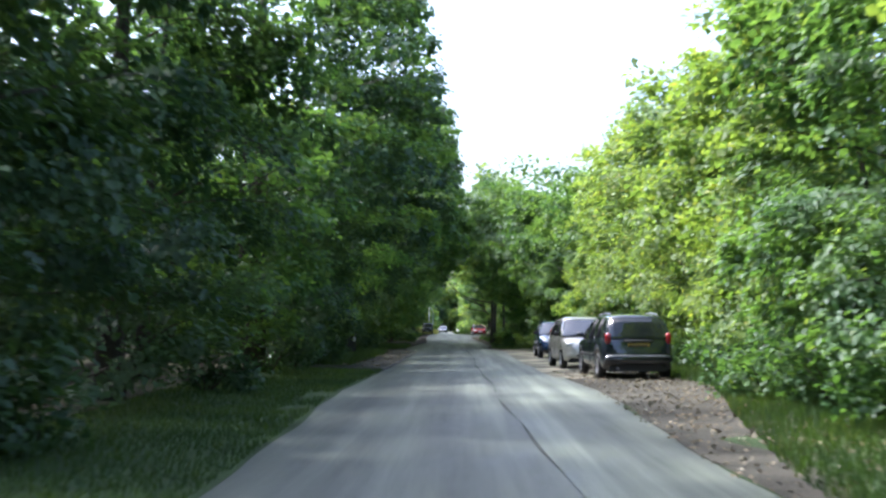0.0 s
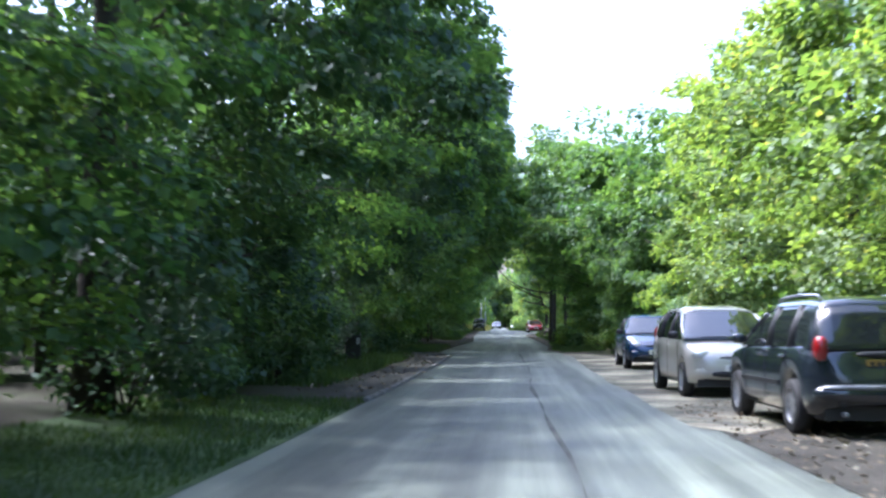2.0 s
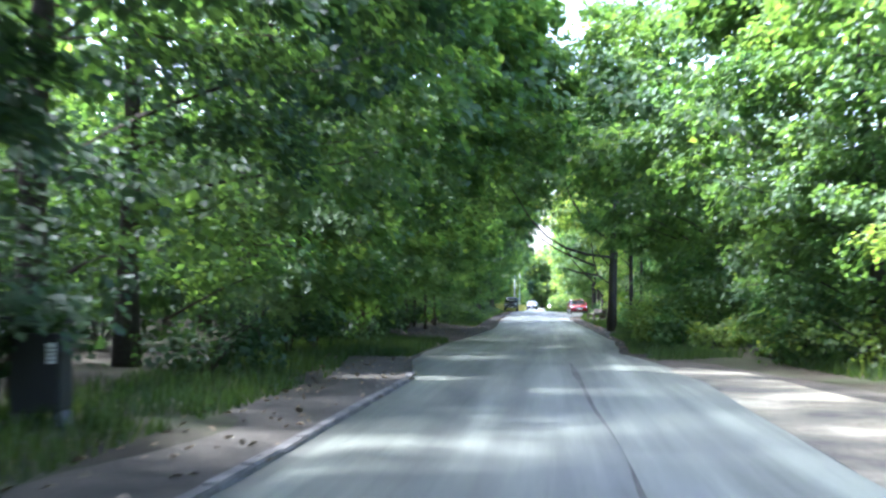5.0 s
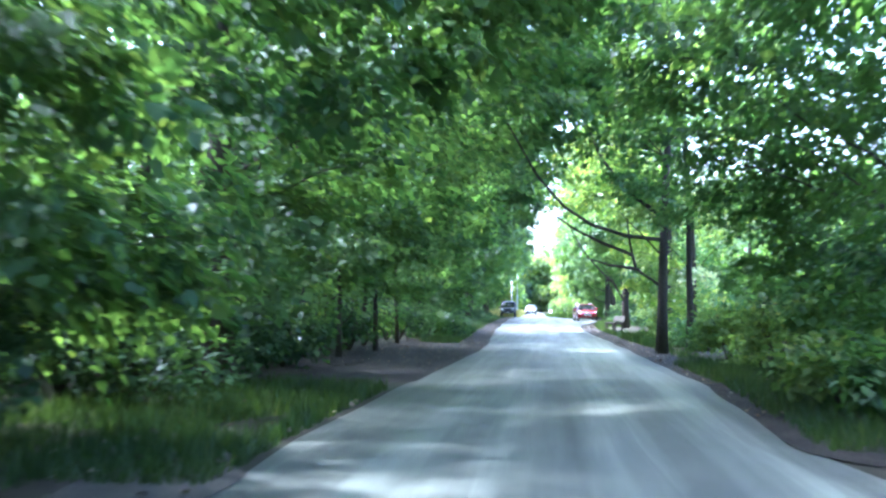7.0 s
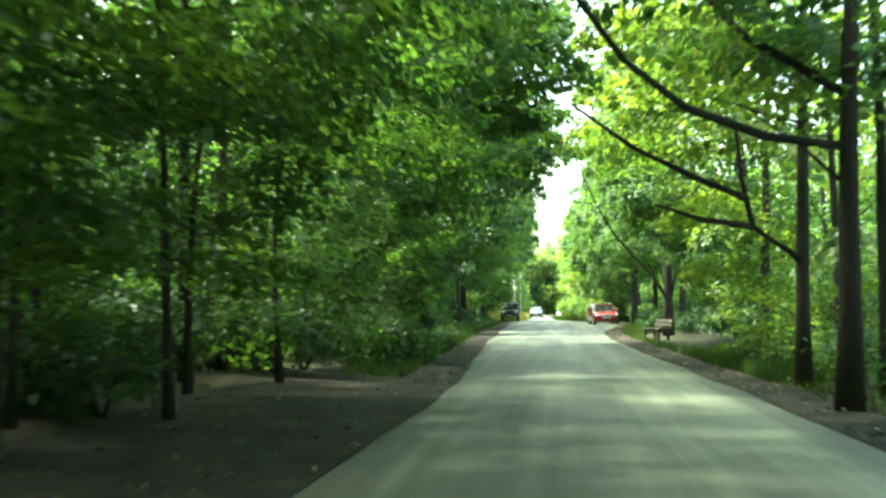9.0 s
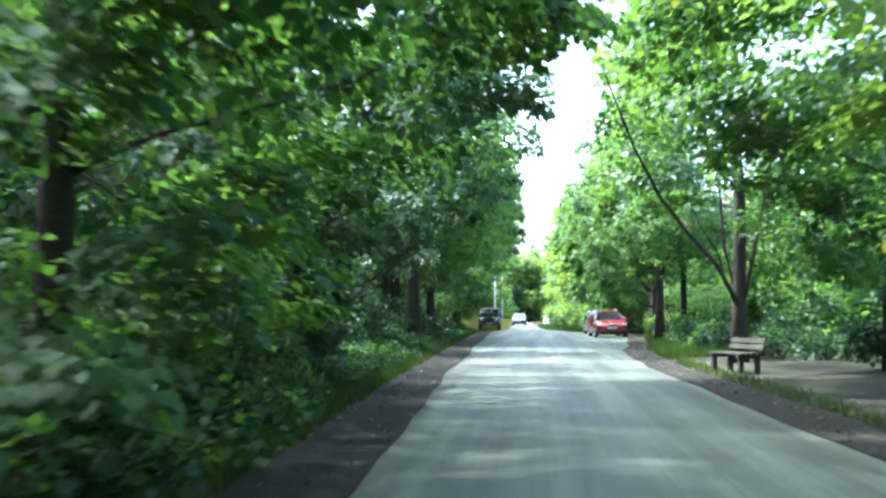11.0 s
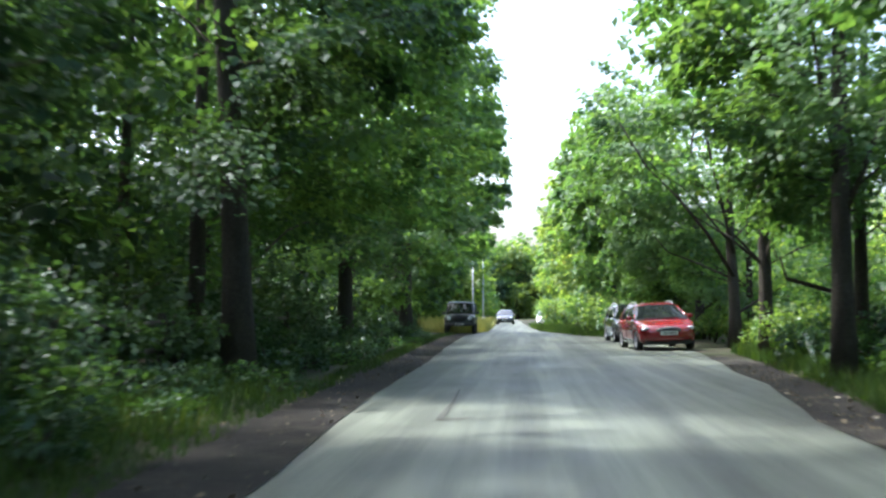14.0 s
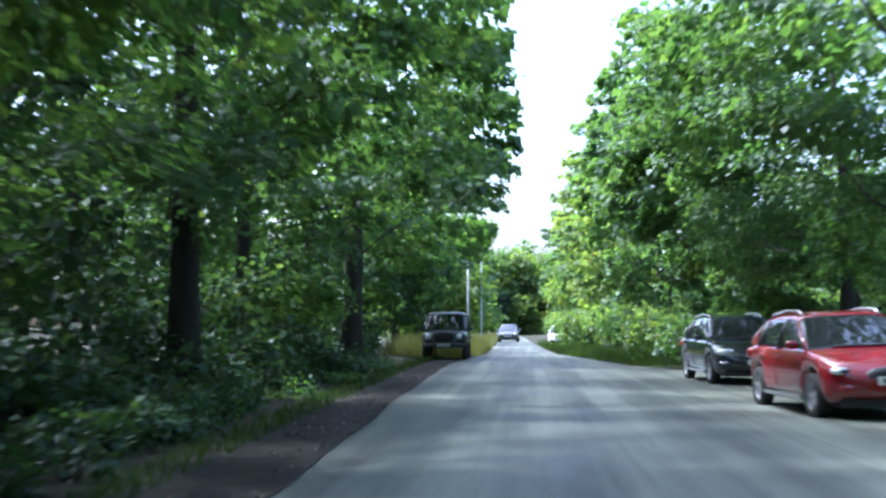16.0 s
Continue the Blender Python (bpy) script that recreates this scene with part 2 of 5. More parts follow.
def strip(name, left, right, y0, y1, lift, mat, label, category, step=0.25, ragged=0.0, across=6, crown=0.0, seed=1, wild=(1.0, 1.0)):
    """A sheet that follows the road between two edges, with ragged rims; wild: how much more so on the left and the right."""
    ys = np.arange(y0, y1 + step / 2, step)
    verts, faces = [], []
    for y in ys:
        end = min(1.0, (y - y0) / 1.5 + 0.05, (y1 - y) / 1.5 + 0.05) if ragged else 1.0
        mid = (left(y) + right(y)) / 2
        l = mid + (left(y) - mid) * end + ragged * wild[0] * (noise.noise(Vector((seed, y * 0.45, 0)) * 0.6) + (wild[0] > 1) * 0.5 * noise.noise(Vector((seed, y * 1.7, 4))))
        r = mid + (right(y) - mid) * end + ragged * wild[1] * (noise.noise(Vector((seed, y * 0.45, 9)) * 0.6) + (wild[1] > 1) * 0.5 * noise.noise(Vector((seed, y * 1.7, 6))))
        for k in range(across + 1):
            f = k / across
            x = l + (r - l) * f
            base = float(land_z(y)) if crown is not None else bank(x, y)
            verts.append((x, y, base + lift + (crown or 0.0) * 4 * f * (1 - f)))
    w = across + 1
    for j in range(len(ys) - 1):
        for i in range(across):
            a = j * w + i
            faces.append((a, a + 1, a + w + 1, a + w))
    ob = new(name, mesh_of(name, verts, faces, mat, True))
    return tagged(ob, label, category, "", "structure")


ground_sheet()
strip("road", road_l, road_r, -100, 322, 0.0, M["asphalt"], "worn grey asphalt lane with paler wheel tracks", "road", 0.8, 0.05, 10, 0.02)
strip("layby_gravel", lambda y: road_r(y) - 0.1, lambda y: np.interp(y, [18, 22, 29, 37, 50, 64, 77], [3.5, 4.1, 5.1, 6.3, 6.8, 6.2, 3.6]), 18, 77, 0.010, M["leaf_mould"],
      "trodden brown dirt parking strip beside the lane", "lay-by", 0.5, 0.18, 10, 0.0, 4)
strip("layby_sand", lambda y: road_r(y) - 0.5, lambda y: np.interp(y, [41, 48, 60, 73], [4.3, 6.1, 5.9, 4.0]), 41, 74, 0.015, M["sand"],
      "pale sandy gravel of the parking strip", "lay-by", 0.5, 0.25, 10, 0.0, 7)
strip("footpath_dirt", lambda y: road_l(y) - 1.5, lambda y: road_l(y) - 0.02, 47, 79, 0.012, M["leaf_mould"], "trodden dirt strip behind the kerb", "path", 0.25, 0.12, 5, 0.0, 11, (3.5, 1.0))
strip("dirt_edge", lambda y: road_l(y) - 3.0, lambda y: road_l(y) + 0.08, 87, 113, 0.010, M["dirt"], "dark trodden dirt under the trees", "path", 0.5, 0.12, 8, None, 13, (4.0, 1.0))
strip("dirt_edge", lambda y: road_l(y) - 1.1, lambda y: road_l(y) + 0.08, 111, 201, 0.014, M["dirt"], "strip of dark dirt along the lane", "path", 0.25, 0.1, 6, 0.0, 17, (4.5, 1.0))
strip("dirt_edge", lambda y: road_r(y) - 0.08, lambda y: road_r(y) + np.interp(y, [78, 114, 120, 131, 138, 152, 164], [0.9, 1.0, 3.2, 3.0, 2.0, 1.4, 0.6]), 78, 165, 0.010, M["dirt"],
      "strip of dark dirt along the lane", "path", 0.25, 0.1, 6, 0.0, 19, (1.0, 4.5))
strip("turf_verge", lambda y: road_l(y) - 3.0, lambda y: road_l(y) + 0.06, 0, 46, 0.006, M["turf"], "short green grass verge", "verge", 0.5, 0.12, 8, None, 23)
strip("turf_verge", lambda y: road_r(y) - 0.06, lambda y: road_r(y) + 3.2, 0, 33, 0.006, M["turf"], "short green grass verge", "verge", 0.5, 0.12, 8, None, 29)
SEAM = ([18, 24.6, 49.8, 60.3, 97, 109, 115], [1.85, 1.71, 1.4, 1.4, 0.89, 0.79, 0.78])
strip("asphalt_strip", lambda y: np.interp(y, *SEAM), lambda y: road_r(y) - 0.45, 8, 116, 0.021, M["asphalt_pale"],
      "paler resurfaced strip of asphalt along the lane", "road", 0.4, 0.12, 4, 0.0, 31)
strip("road_joint", lambda y: np.interp(y, *SEAM) - 0.009, lambda y: np.interp(y, *SEAM) + 0.009, 8, 76, 0.0235, M["joint"],
      "dark sealed joint along the asphalt", "joint", 0.4, 0.12, 1, 0.0, 31)


# ---- trees and shrubs ----
# the free space over the lane: left and right limits of the foliage by y and height
clear_l = {0.5: table([(2, -2.13), (23, -2.3), (42, -2.15), (61, -3.51), (68, -3.0), (78, -3.0), (82, -3.4), (96, -4.49), (114, -3.06), (126, -4.4), (132, -4.8), (154, -5.5), (176, -5.4), (190, -6.2), (215, -6.4), (230, -6), (285, -3.35)]),
           2.5: table([(2, -2.13), (23, -2.1), (42, -1.45), (61, -2.11), (78, -1.98), (96, -2.89), (114, -2.06), (126, -3.6), (132, -4.3), (154, -5.1), (178, -4.8), (190, -5.6), (215, -5.8), (230, -5.4), (285, -2.95)]),
           5.0: table([(2, -1.73), (23, -1.6), (36, -1.3), (44, -0.6), (61, 0.2), (78, 0.2), (96, -0.89), (114, -0.96), (132, -2.1), (154, -2.73), (176, -2.2), (190, -2.6), (212, -3.6), (224, -3.6), (312, -5.5)]),
           6.2: table([(2, -1.63), (23, -1.5), (34, -1.0), (44, 0.6), (61, 0.9), (78, 0.9), (83, 1.31), (102, 1.77), (120, 1.15), (142, 0.59), (154, -1.48), (184, -1.32), (204, -1.71), (222, -2.9), (312, -5.5)]),
           8.0: table([(2, -1.53), (23, -1.5), (33, -0.9), (43, 0.9), (56, 1.2), (71, 1.2), (78, 1.3), (83, 1.71), (102, 2.17), (108, 0.9), (122, 0.4), (142, 0.3), (154, -1.68), (184, -0.62), (204, -1.11), (222, -2.9), (312, -5.5)]),
           14.0: table([(2, -2.33), (23, -2.3), (33, -1.6), (43, 0.5), (61, 0.4), (71, 0.4), (78, 0.82), (96, 0.71), (104, 0.4), (109, -1.2), (132, -2.1), (154, -2.73), (184, -1.32), (204, -1.91), (222, -2.9), (312, -5.5)])}
clear_r = {0.5: table([(2, 4.47), (31, 4.91), (42, 6.65), (69, 6.23), (81, 3.67), (96, 3.61), (114, 3.54), (132, 4.7), (154, 3.67), (168, 5.73), (190, 4.65), (213, 2.12), (285, 1.85)]),
           2.5: table([(2, 4.47), (31, 4.71), (42, 6.05), (69, 5.43), (81, 3.67), (96, 3.51), (114, 3.04), (132, 3.9), (154, 3.47), (168, 4.33), (190, 3.45), (213, 1.92), (285, 1.65)]),
           5.0: table([(2, 4.67), (31, 4.91), (42, 5.95), (69, 5.23), (81, 2.87), (96, 1.51), (114, 1.24), (132, 1.7), (154, 2.07), (168, 2.13), (190, 1.65), (213, 0.92), (227, 0.6), (312, 0.5)]),
           6.2: table([(2, 5.07), (31, 5.31), (42, 6.15), (69, 5.43), (81, 2.77), (85, 1.16), (97, -0.23), (120, -0.25), (139, 0.41), (154, 1.32), (168, 1.33), (190, 1.05), (213, 0.62), (227, 0.4), (312, 0.5)]),
           8.0: table([(2, 5.67), (31, 5.71), (42, 6.35), (69, 5.63), (81, 2.67), (88, 0.57), (100, -0.63), (105, -0.4), (110, 0.8), (122, 0.4), (139, 0.1), (154, 1.52), (168, 0.93), (190, 0.55), (213, 0.32), (227, 0.2), (312, 0.5)]),
           14.0: table([(2, 8.67), (31, 8.71), (42, 9.25), (69, 8.63), (81, 4.17), (96, 1.31), (104, 1.0), (110, 2.4), (132, 2.1), (154, 3.77), (168, 2.53), (190, 1.85), (213, 1.12), (227, 0.8), (312, 0.5)])}


def limit(tables, y, z):
    zs = sorted(tables)
    return float(np.interp(z, zs, [tables[k](y) for k in zs]))


def leaves(name, centres, outs, rng, size, mat, droop=0.35, wild=0.55, plain=False):
    """A mesh of many small folded pointed leaves at the given places; outs: the way each one grows."""
    n = len(centres)
    d = outs + rng.normal(0, 1, (n, 3)) * np.reshape(wild, (-1, 1))
    d[:, 2] -= droop
    d /= np.linalg.norm(d, axis=1)[:, None] + 1e-9
    up = np.tile([0.0, 0.0, 1.0], (n, 1)) + rng.normal(0, 0.27, (n, 3))
    s = np.cross(d, up)
    s /= np.linalg.norm(s, axis=1)[:, None] + 1e-9
    nrm = np.cross(s, d)
    L = np.reshape(size, (-1, 1)) * rng.uniform(0.6, 1.35, (n, 1))
    W = L * rng.uniform(0.34, 0.5, (n, 1))
    fold = L * rng.uniform(0.02, 0.16, (n, 1))
    tip = centres + d * L - nrm * L * 0.14
    rim = ((0.45, 1.2),) if plain else ((0.28, 0.86), (0.62, 0.8))
    co = [centres, *(centres + d * L * f + s * W * g + nrm * fold for f, g in rim), tip, *(centres + d * L * f - s * W * g + nrm * fold for f, g in reversed(rim))]
    k = len(co)
    co = np.stack(co, 1).reshape(-1, 3)
    idx = np.arange(n)[:, None] * k
    half = k // 2 + 1                      # corners of each half of the folded leaf
    tri = np.concatenate([idx + list(range(half)), idx + [0, *range(half - 1, k)]], 1).reshape(-1)
    me = bpy.data.meshes.new(name)
    me.vertices.add(k * n)
    me.vertices.foreach_set("co", co.astype(np.float32).ravel())
    me.loops.add(2 * half * n)
    me.loops.foreach_set("vertex_index", tri.astype(np.int32))
    me.polygons.add(2 * n)
    me.polygons.foreach_set("loop_start", np.arange(0, 2 * half * n, half, dtype=np.int32))
    me.polygons.foreach_set("loop_total", np.full(2 * n, half, dtype=np.int32))
    me.materials.append(mat)
    me.update(calc_edges=True)
    return me


def shelf(rng, start, end, width, count, sag):
    """One leafy bough: side twigs in a flat fan along a sagging axis. Gives leaf places, the way they grow and the axis."""
    start, end = np.asarray(start, float), np.asarray(end, float)
    way = end - start
    reach = np.linalg.norm(way[:2]) + 1e-6
    fwd, side = way / np.linalg.norm(way), np.array([-way[1], way[0], 0]) / reach
    side = side + np.array([0, 0, rng.normal(0, 0.35)])
    leafy0 = max(0.12, 1 - 3.6 / reach)
    pairs = max(5, int(reach * (1 - leafy0) / 0.26))
    k = rng.integers(0, pairs, count)
    f = leafy0 + (1 - leafy0) * (k + 0.6 + rng.normal(0, 0.10, count)) / pairs
    hand = rng.choice([-1.0, 1.0], count)
    along = rng.beta(1.3, 1.0, count)
    u = (f - leafy0) / (1 - leafy0)
    span = width * (0.55 + 0.45 * np.sin(np.pi * np.clip(0.18 + 0.8 * u, 0, 1))) * (0.75 + 0.25 * np.sin(k * 2.4 + hand))
    twig = fwd * 0.75 + side * hand[:, None]
    twig /= np.linalg.norm(twig, axis=1)[:, None]
    p = start + way * f[:, None] + twig * (span * along * (1.05 - 0.5 * np.clip(u, 0, 1) ** 3))[:, None]
    p[:, 2] -= sag * np.clip(f, 0, 1.2) ** 2.5 + 0.4 * span * along ** 2
    p += rng.normal(0, 1, (count, 3)) * [0.07, 0.07, 0.11]
    axis = [Vector(start + way * q - np.array([0, 0, sag * q ** 2.5])) for q in (0, 0.3, 0.6, 0.85, 1.0)]
    return p, twig * 0.9 + fwd * 0.5 - np.array([0, 0, 0.45]), axis


def spray(rng, centre, radius, count, flat=0.55):
    """Leaf places in one clump: flattened layers, denser to its rim."""
    v = rng.normal(0, 1, (count, 3))
    v /= np.linalg.norm(v, axis=1)[:, None]
    r = radius * rng.uniform(0.25, 1.0, (count, 1)) ** 0.6
    lump = 1 + 0.35 * np.sin(v[:, :1] * 5 + centre[0] * 3) * np.cos(v[:, 1:2] * 4 + centre[1] * 2)
    p = v * r * lump
    p[:, 2] *= flat
    return np.asarray(centre) + p, v


def tree(name, x, y, height, spread, trunk_r, mat, label, side, seed, base=1.5, clumps=60, per=110, size=0.17, lean=0.0, clear=True, forks=7, clump_r=1.0, group="roadside trees", ragged=0.5, boughs=()):
    """One broad-leaved tree: tapering trunk, rising limbs, and a crown of leaf clumps kept out of the lane's free space."""
    rng = np.random.default_rng(seed)
    z0 = bank(x, y) - 0.1
    thing = empty(name, pose(x, y, z0), label, "tree", group)
    side_x = {"l": 1.0, "r": -1.0}.get(side, 0.0)
    # trunk
    n = 9
    wob = rng.normal(0, 0.10, (n, 2)).cumsum(0) * np.linspace(0, 1, n)[:, None]
    pts = [Vector((wob[i, 0] + lean * side_x * (i / n) ** 1.5 * 2, wob[i, 1], height * 0.82 * i / (n - 1))) for i in range(n)]
    radii = [trunk_r * (1.25 if i == 0 else 1.0 - 0.85 * i / (n - 1)) for i in range(n)]
    part("trunk", tube(bmesh.new(), pts, radii, 10), M["bark"], thing, "", True)
    # limbs
    tips = []
    for k in range(forks):
        h = rng.uniform(0.22, 0.8)
        i = int(h * (n - 1))
        start = pts[i]
        a = rng.uniform(0, 2 * math.pi)
        if k % 2 == 0 and side_x:
            a = (0 if side_x > 0 else math.pi) + rng.normal(0, 0.7)
        reach = spread * rng.uniform(0.55, 1.0) * (1.1 - 0.5 * h)
        rise = rng.uniform(0.2, 0.75) * reach
        limb = [start + Vector((math.cos(a) * reach * f, math.sin(a) * reach * f, rise * f ** 0.8)) + Vector(rng.normal(0, 0.12, 3)) * f for f in (0, 0.25, 0.5, 0.75, 1.0)]
        if clear and side_x:
            for q, v in enumerate(limb):
                lim = limit(clear_l if side == "l" else clear_r, y + v.y, z0 + v.z)
                if (x + v.x - lim) * side_x > 0:
                    v.x = lim - x
        r0 = radii[i] * 0.25
        part("limb", tube(bmesh.new(), limb, [r0, r0 * 0.75, r0 * 0.5, r0 * 0.32, r0 * 0.12], 6), M["bark"], thing, "", True)
        tips += limb[2:]
    for bough in boughs:
        at = [Vector(v) - Vector((x, y, z0)) for v in bough]
        part("limb", tube(bmesh.new(), at, [0.065 - 0.045 * q / (len(at) - 1) for q in range(len(at))], 7), M["bark"], thing, "", True)
        tips += at[2:]
    # crown: leafy boughs that reach towards the lane, and looser clumps within and behind
    P, O, S = [], [], []
    near = clear and side_x
    tables = clear_l if side == "l" else clear_r
    want = int(clumps * 0.36) if near else 0
    made = tried = 0
    while made < want and tried < want * 10:
        tried += 1
        zc = base + (height - base) * ((made + rng.random()) / want) ** 1.1
        yc = rng.uniform(-4.4, 4.4)
        lump = noise.noise(Vector((x * 0.5, (y + yc) * 0.3, zc * 0.38)))
        if lump < -0.22:
            continue
        lim = limit(tables, y + yc, z0 + zc)
        tip = np.array([lim - x - side_x * (0.25 + 1.9 * max(0.0, 0.26 - lump) + abs(rng.normal(0, ragged * 0.6))), yc, zc])
        if tip[0] * side_x < 0.8:
            continue
        root = np.array([rng.normal(0, 0.2), yc * rng.uniform(0.1, 0.5), min(max(0.4, zc - rng.uniform(-0.2, 1.3)), height * 0.8)])
        fine = 0.62 if zc < 4.4 else 0.85 if zc < 7 else 1.0   # low boughs hang close to the lane
        reach = float(np.linalg.norm((tip - root)[:2]))
        sag = rng.uniform(0.35, 1.2) * (1.0 if zc > 2.6 else 0.4)
        tip[2] += sag * 0.7
        width = rng.uniform(0.8, 1.35)
        p, o, axis = shelf(rng, root, tip, width, int(per * 2.3 * width * min(reach, 3.6) / 3.6 / fine ** 1.6), sag)
        over = (x + p[:, 0] - np.array([limit(tables, y + v[1], z0 + v[2]) for v in p[::8]]).repeat(8)[:len(p)]) * side_x
        keep = (over < 0.3) & (p[:, 2] > 0.25)
        p, o = p[keep], o[keep]
        if len(p) == 0:
            continue
        made += 1
        if zc < 9 and y < 190 and made % 2:
            part("bough", tube(bmesh.new(), axis, [0.028, 0.022, 0.016, 0.010, 0.004], 5), M["bark"], thing, "", True)
        P.append(p)
        O.append(o)
        S.append(np.full(len(p), size * fine))
    if P:
        boughs_leaves = new("bough_leaves", leaves("bough_leaves", np.concatenate(P), np.concatenate(O), rng, np.concatenate(S), mat, 0.4, 0.3, not (y < 34 or 64 < y < 84)))
        boughs_leaves.parent = thing
    P, O, S = [], [], []
    made = tried = 0
    fill = int(clumps * 0.42) if near else clumps
    while made < fill and tried < fill * 12:
        tried += 1
        r = clump_r * rng.uniform(0.55, 1.3)
        if rng.random() < 0.2 and tips:
            c = np.array(tips[rng.integers(len(tips))]) + rng.normal(0, 0.5, 3)
        else:
            a, u = rng.uniform(0, 2 * math.pi), rng.random() ** 0.5
            h = rng.random()
            zc = base + (height - base) * h
            env = spread * (math.sin(math.pi * min(0.92, 0.22 + 0.72 * h)) ** 0.7)
            c = np.array([math.cos(a) * env * u, math.sin(a) * env * u, zc])
        if c[2] < base * 0.8:
            continue
        if near:
            lim = limit(tables, y + c[1], z0 + c[2])
            if (x + c[0] + side_x * r * (0.75 if c[2] > 4 else 1.15) - lim) * side_x > rng.normal(0, ragged * 0.5):
                continue
        made += 1
        fine = 0.7 if near and c[2] < 4.4 else 1.0 if c[2] < 7.5 else 1.3
        p, o = spray(rng, c, r, int(per * r * r / (clump_r * fine) ** 2))
        P.append(p)
        O.append(o)
        S.append(np.full(len(p), size * fine))
    crown = new("crown", leaves("crown", np.concatenate(P), np.concatenate(O), rng, np.concatenate(S), mat, 0.4, 0.55, True))
    crown.parent = thing
    return thing


def shrub(x, y, r, h, mat, label, seed, count=900, size=0.11, name="shrub", group="roadside undergrowth"):
    rng = np.random.default_rng(seed)
    z0 = bank(x, y) - 0.05
    thing = empty(name, pose(x, y, z0), label, "shrub", group)
    P, O = [], []
    for k in range(7):
        a = rng.uniform(0, 6.28)
        e = Vector((math.cos(a) * r * rng.uniform(0.3, 0.9), math.sin(a) * r * rng.uniform(0.3, 0.9), h * rng.uniform(0.5, 0.95)))
        part("stem", tube(bmesh.new(), [Vector((0, 0, 0)), e * 0.5 + Vector((0, 0, 0.15 * h)), e], [0.02, 0.013, 0.005], 5), M["bark"], thing, "", True)
        p, o = spray(rng, np.array(e) * [1, 1, 0.75], r * rng.uniform(0.35, 0.6), count // 7, 0.8)
        p[:, 2] = np.abs(p[:, 2])
        P.append(p)
        O.append(o)
    c = new("foliage", leaves("foliage", np.concatenate(P), np.concatenate(O), rng, size, mat, plain=True))
    c.parent = thing
    return thing


# long boughs that reach over the lane, by the y of their tree
BOUGHS = {101.0: [[(3.27, 101, 3.05), (2.31, 100.6, 3.14), (1.38, 100.1, 3.4), (0.68, 99.4, 3.8), (-0.02, 98.4, 4.5), (-0.71, 97, 5.6)], [(3.27, 101, 3.7), (2.29, 101.6, 4.5), (1.69, 102.7, 5.6), (1.29, 103.5, 6.8)]],
          105.2: [[(3.62, 105.2, 1.9), (2.89, 105, 2.4), (2.69, 104.7, 3.1), (2.59, 104.5, 3.9)], [(2.79, 104.8, 2.8), (1.99, 104.5, 3.1), (1.09, 104.1, 3.5), (0.19, 103.7, 4.1)], [(2.89, 105, 2.4), (2.09, 104.7, 2.5), (1.39, 104.3, 2.7)]],
          135.3: [[(4.45, 135.2, 1.5), (3.85, 134.7, 2.5), (3.06, 133.8, 3.2), (2.27, 132.7, 4.0), (1.58, 131.5, 5.0), (0.9, 130.4, 6.4)], [(4.55, 135.3, 1.3), (4.85, 134.9, 3.0), (5.25, 134.7, 5.0), (5.46, 134.3, 7.5)], [(4.55, 135.3, 1.2), (4.24, 135.9, 3.0), (4.14, 136.1, 5.0), (4.04, 136.4, 8.0)]],
          153.2: [[(4.4, 153.2, 3.2), (4, 152.6, 4.6), (3.51, 151.6, 6.2), (2.82, 150.7, 8.0)], [(4.4, 153.2, 2.6), (5, 152.6, 4.4), (5.41, 152, 6.4), (5.61, 151, 9.0)]],
          171.4: [[(5.89, 171.4, 2.2), (4.88, 170.4, 3.6), (3.87, 169.3, 4.6), (2.87, 168.3, 5.4), (2.06, 167.7, 6.6)], [(5.89, 171.4, 3.0), (5.28, 170.8, 5.2), (4.68, 170.2, 7.6), (4.48, 169.5, 10.0)]]}
SHADE, MID, LIME = M["leaf_shade"], M["leaf_mid"], M["leaf_lime"]
BROAD = "broad-leaved tree with dense green foliage, its tone set for shade, beside the lane"
LIMEY = "broad-leaved tree with yellow-green leaves, brightened for sun, beside the lane"
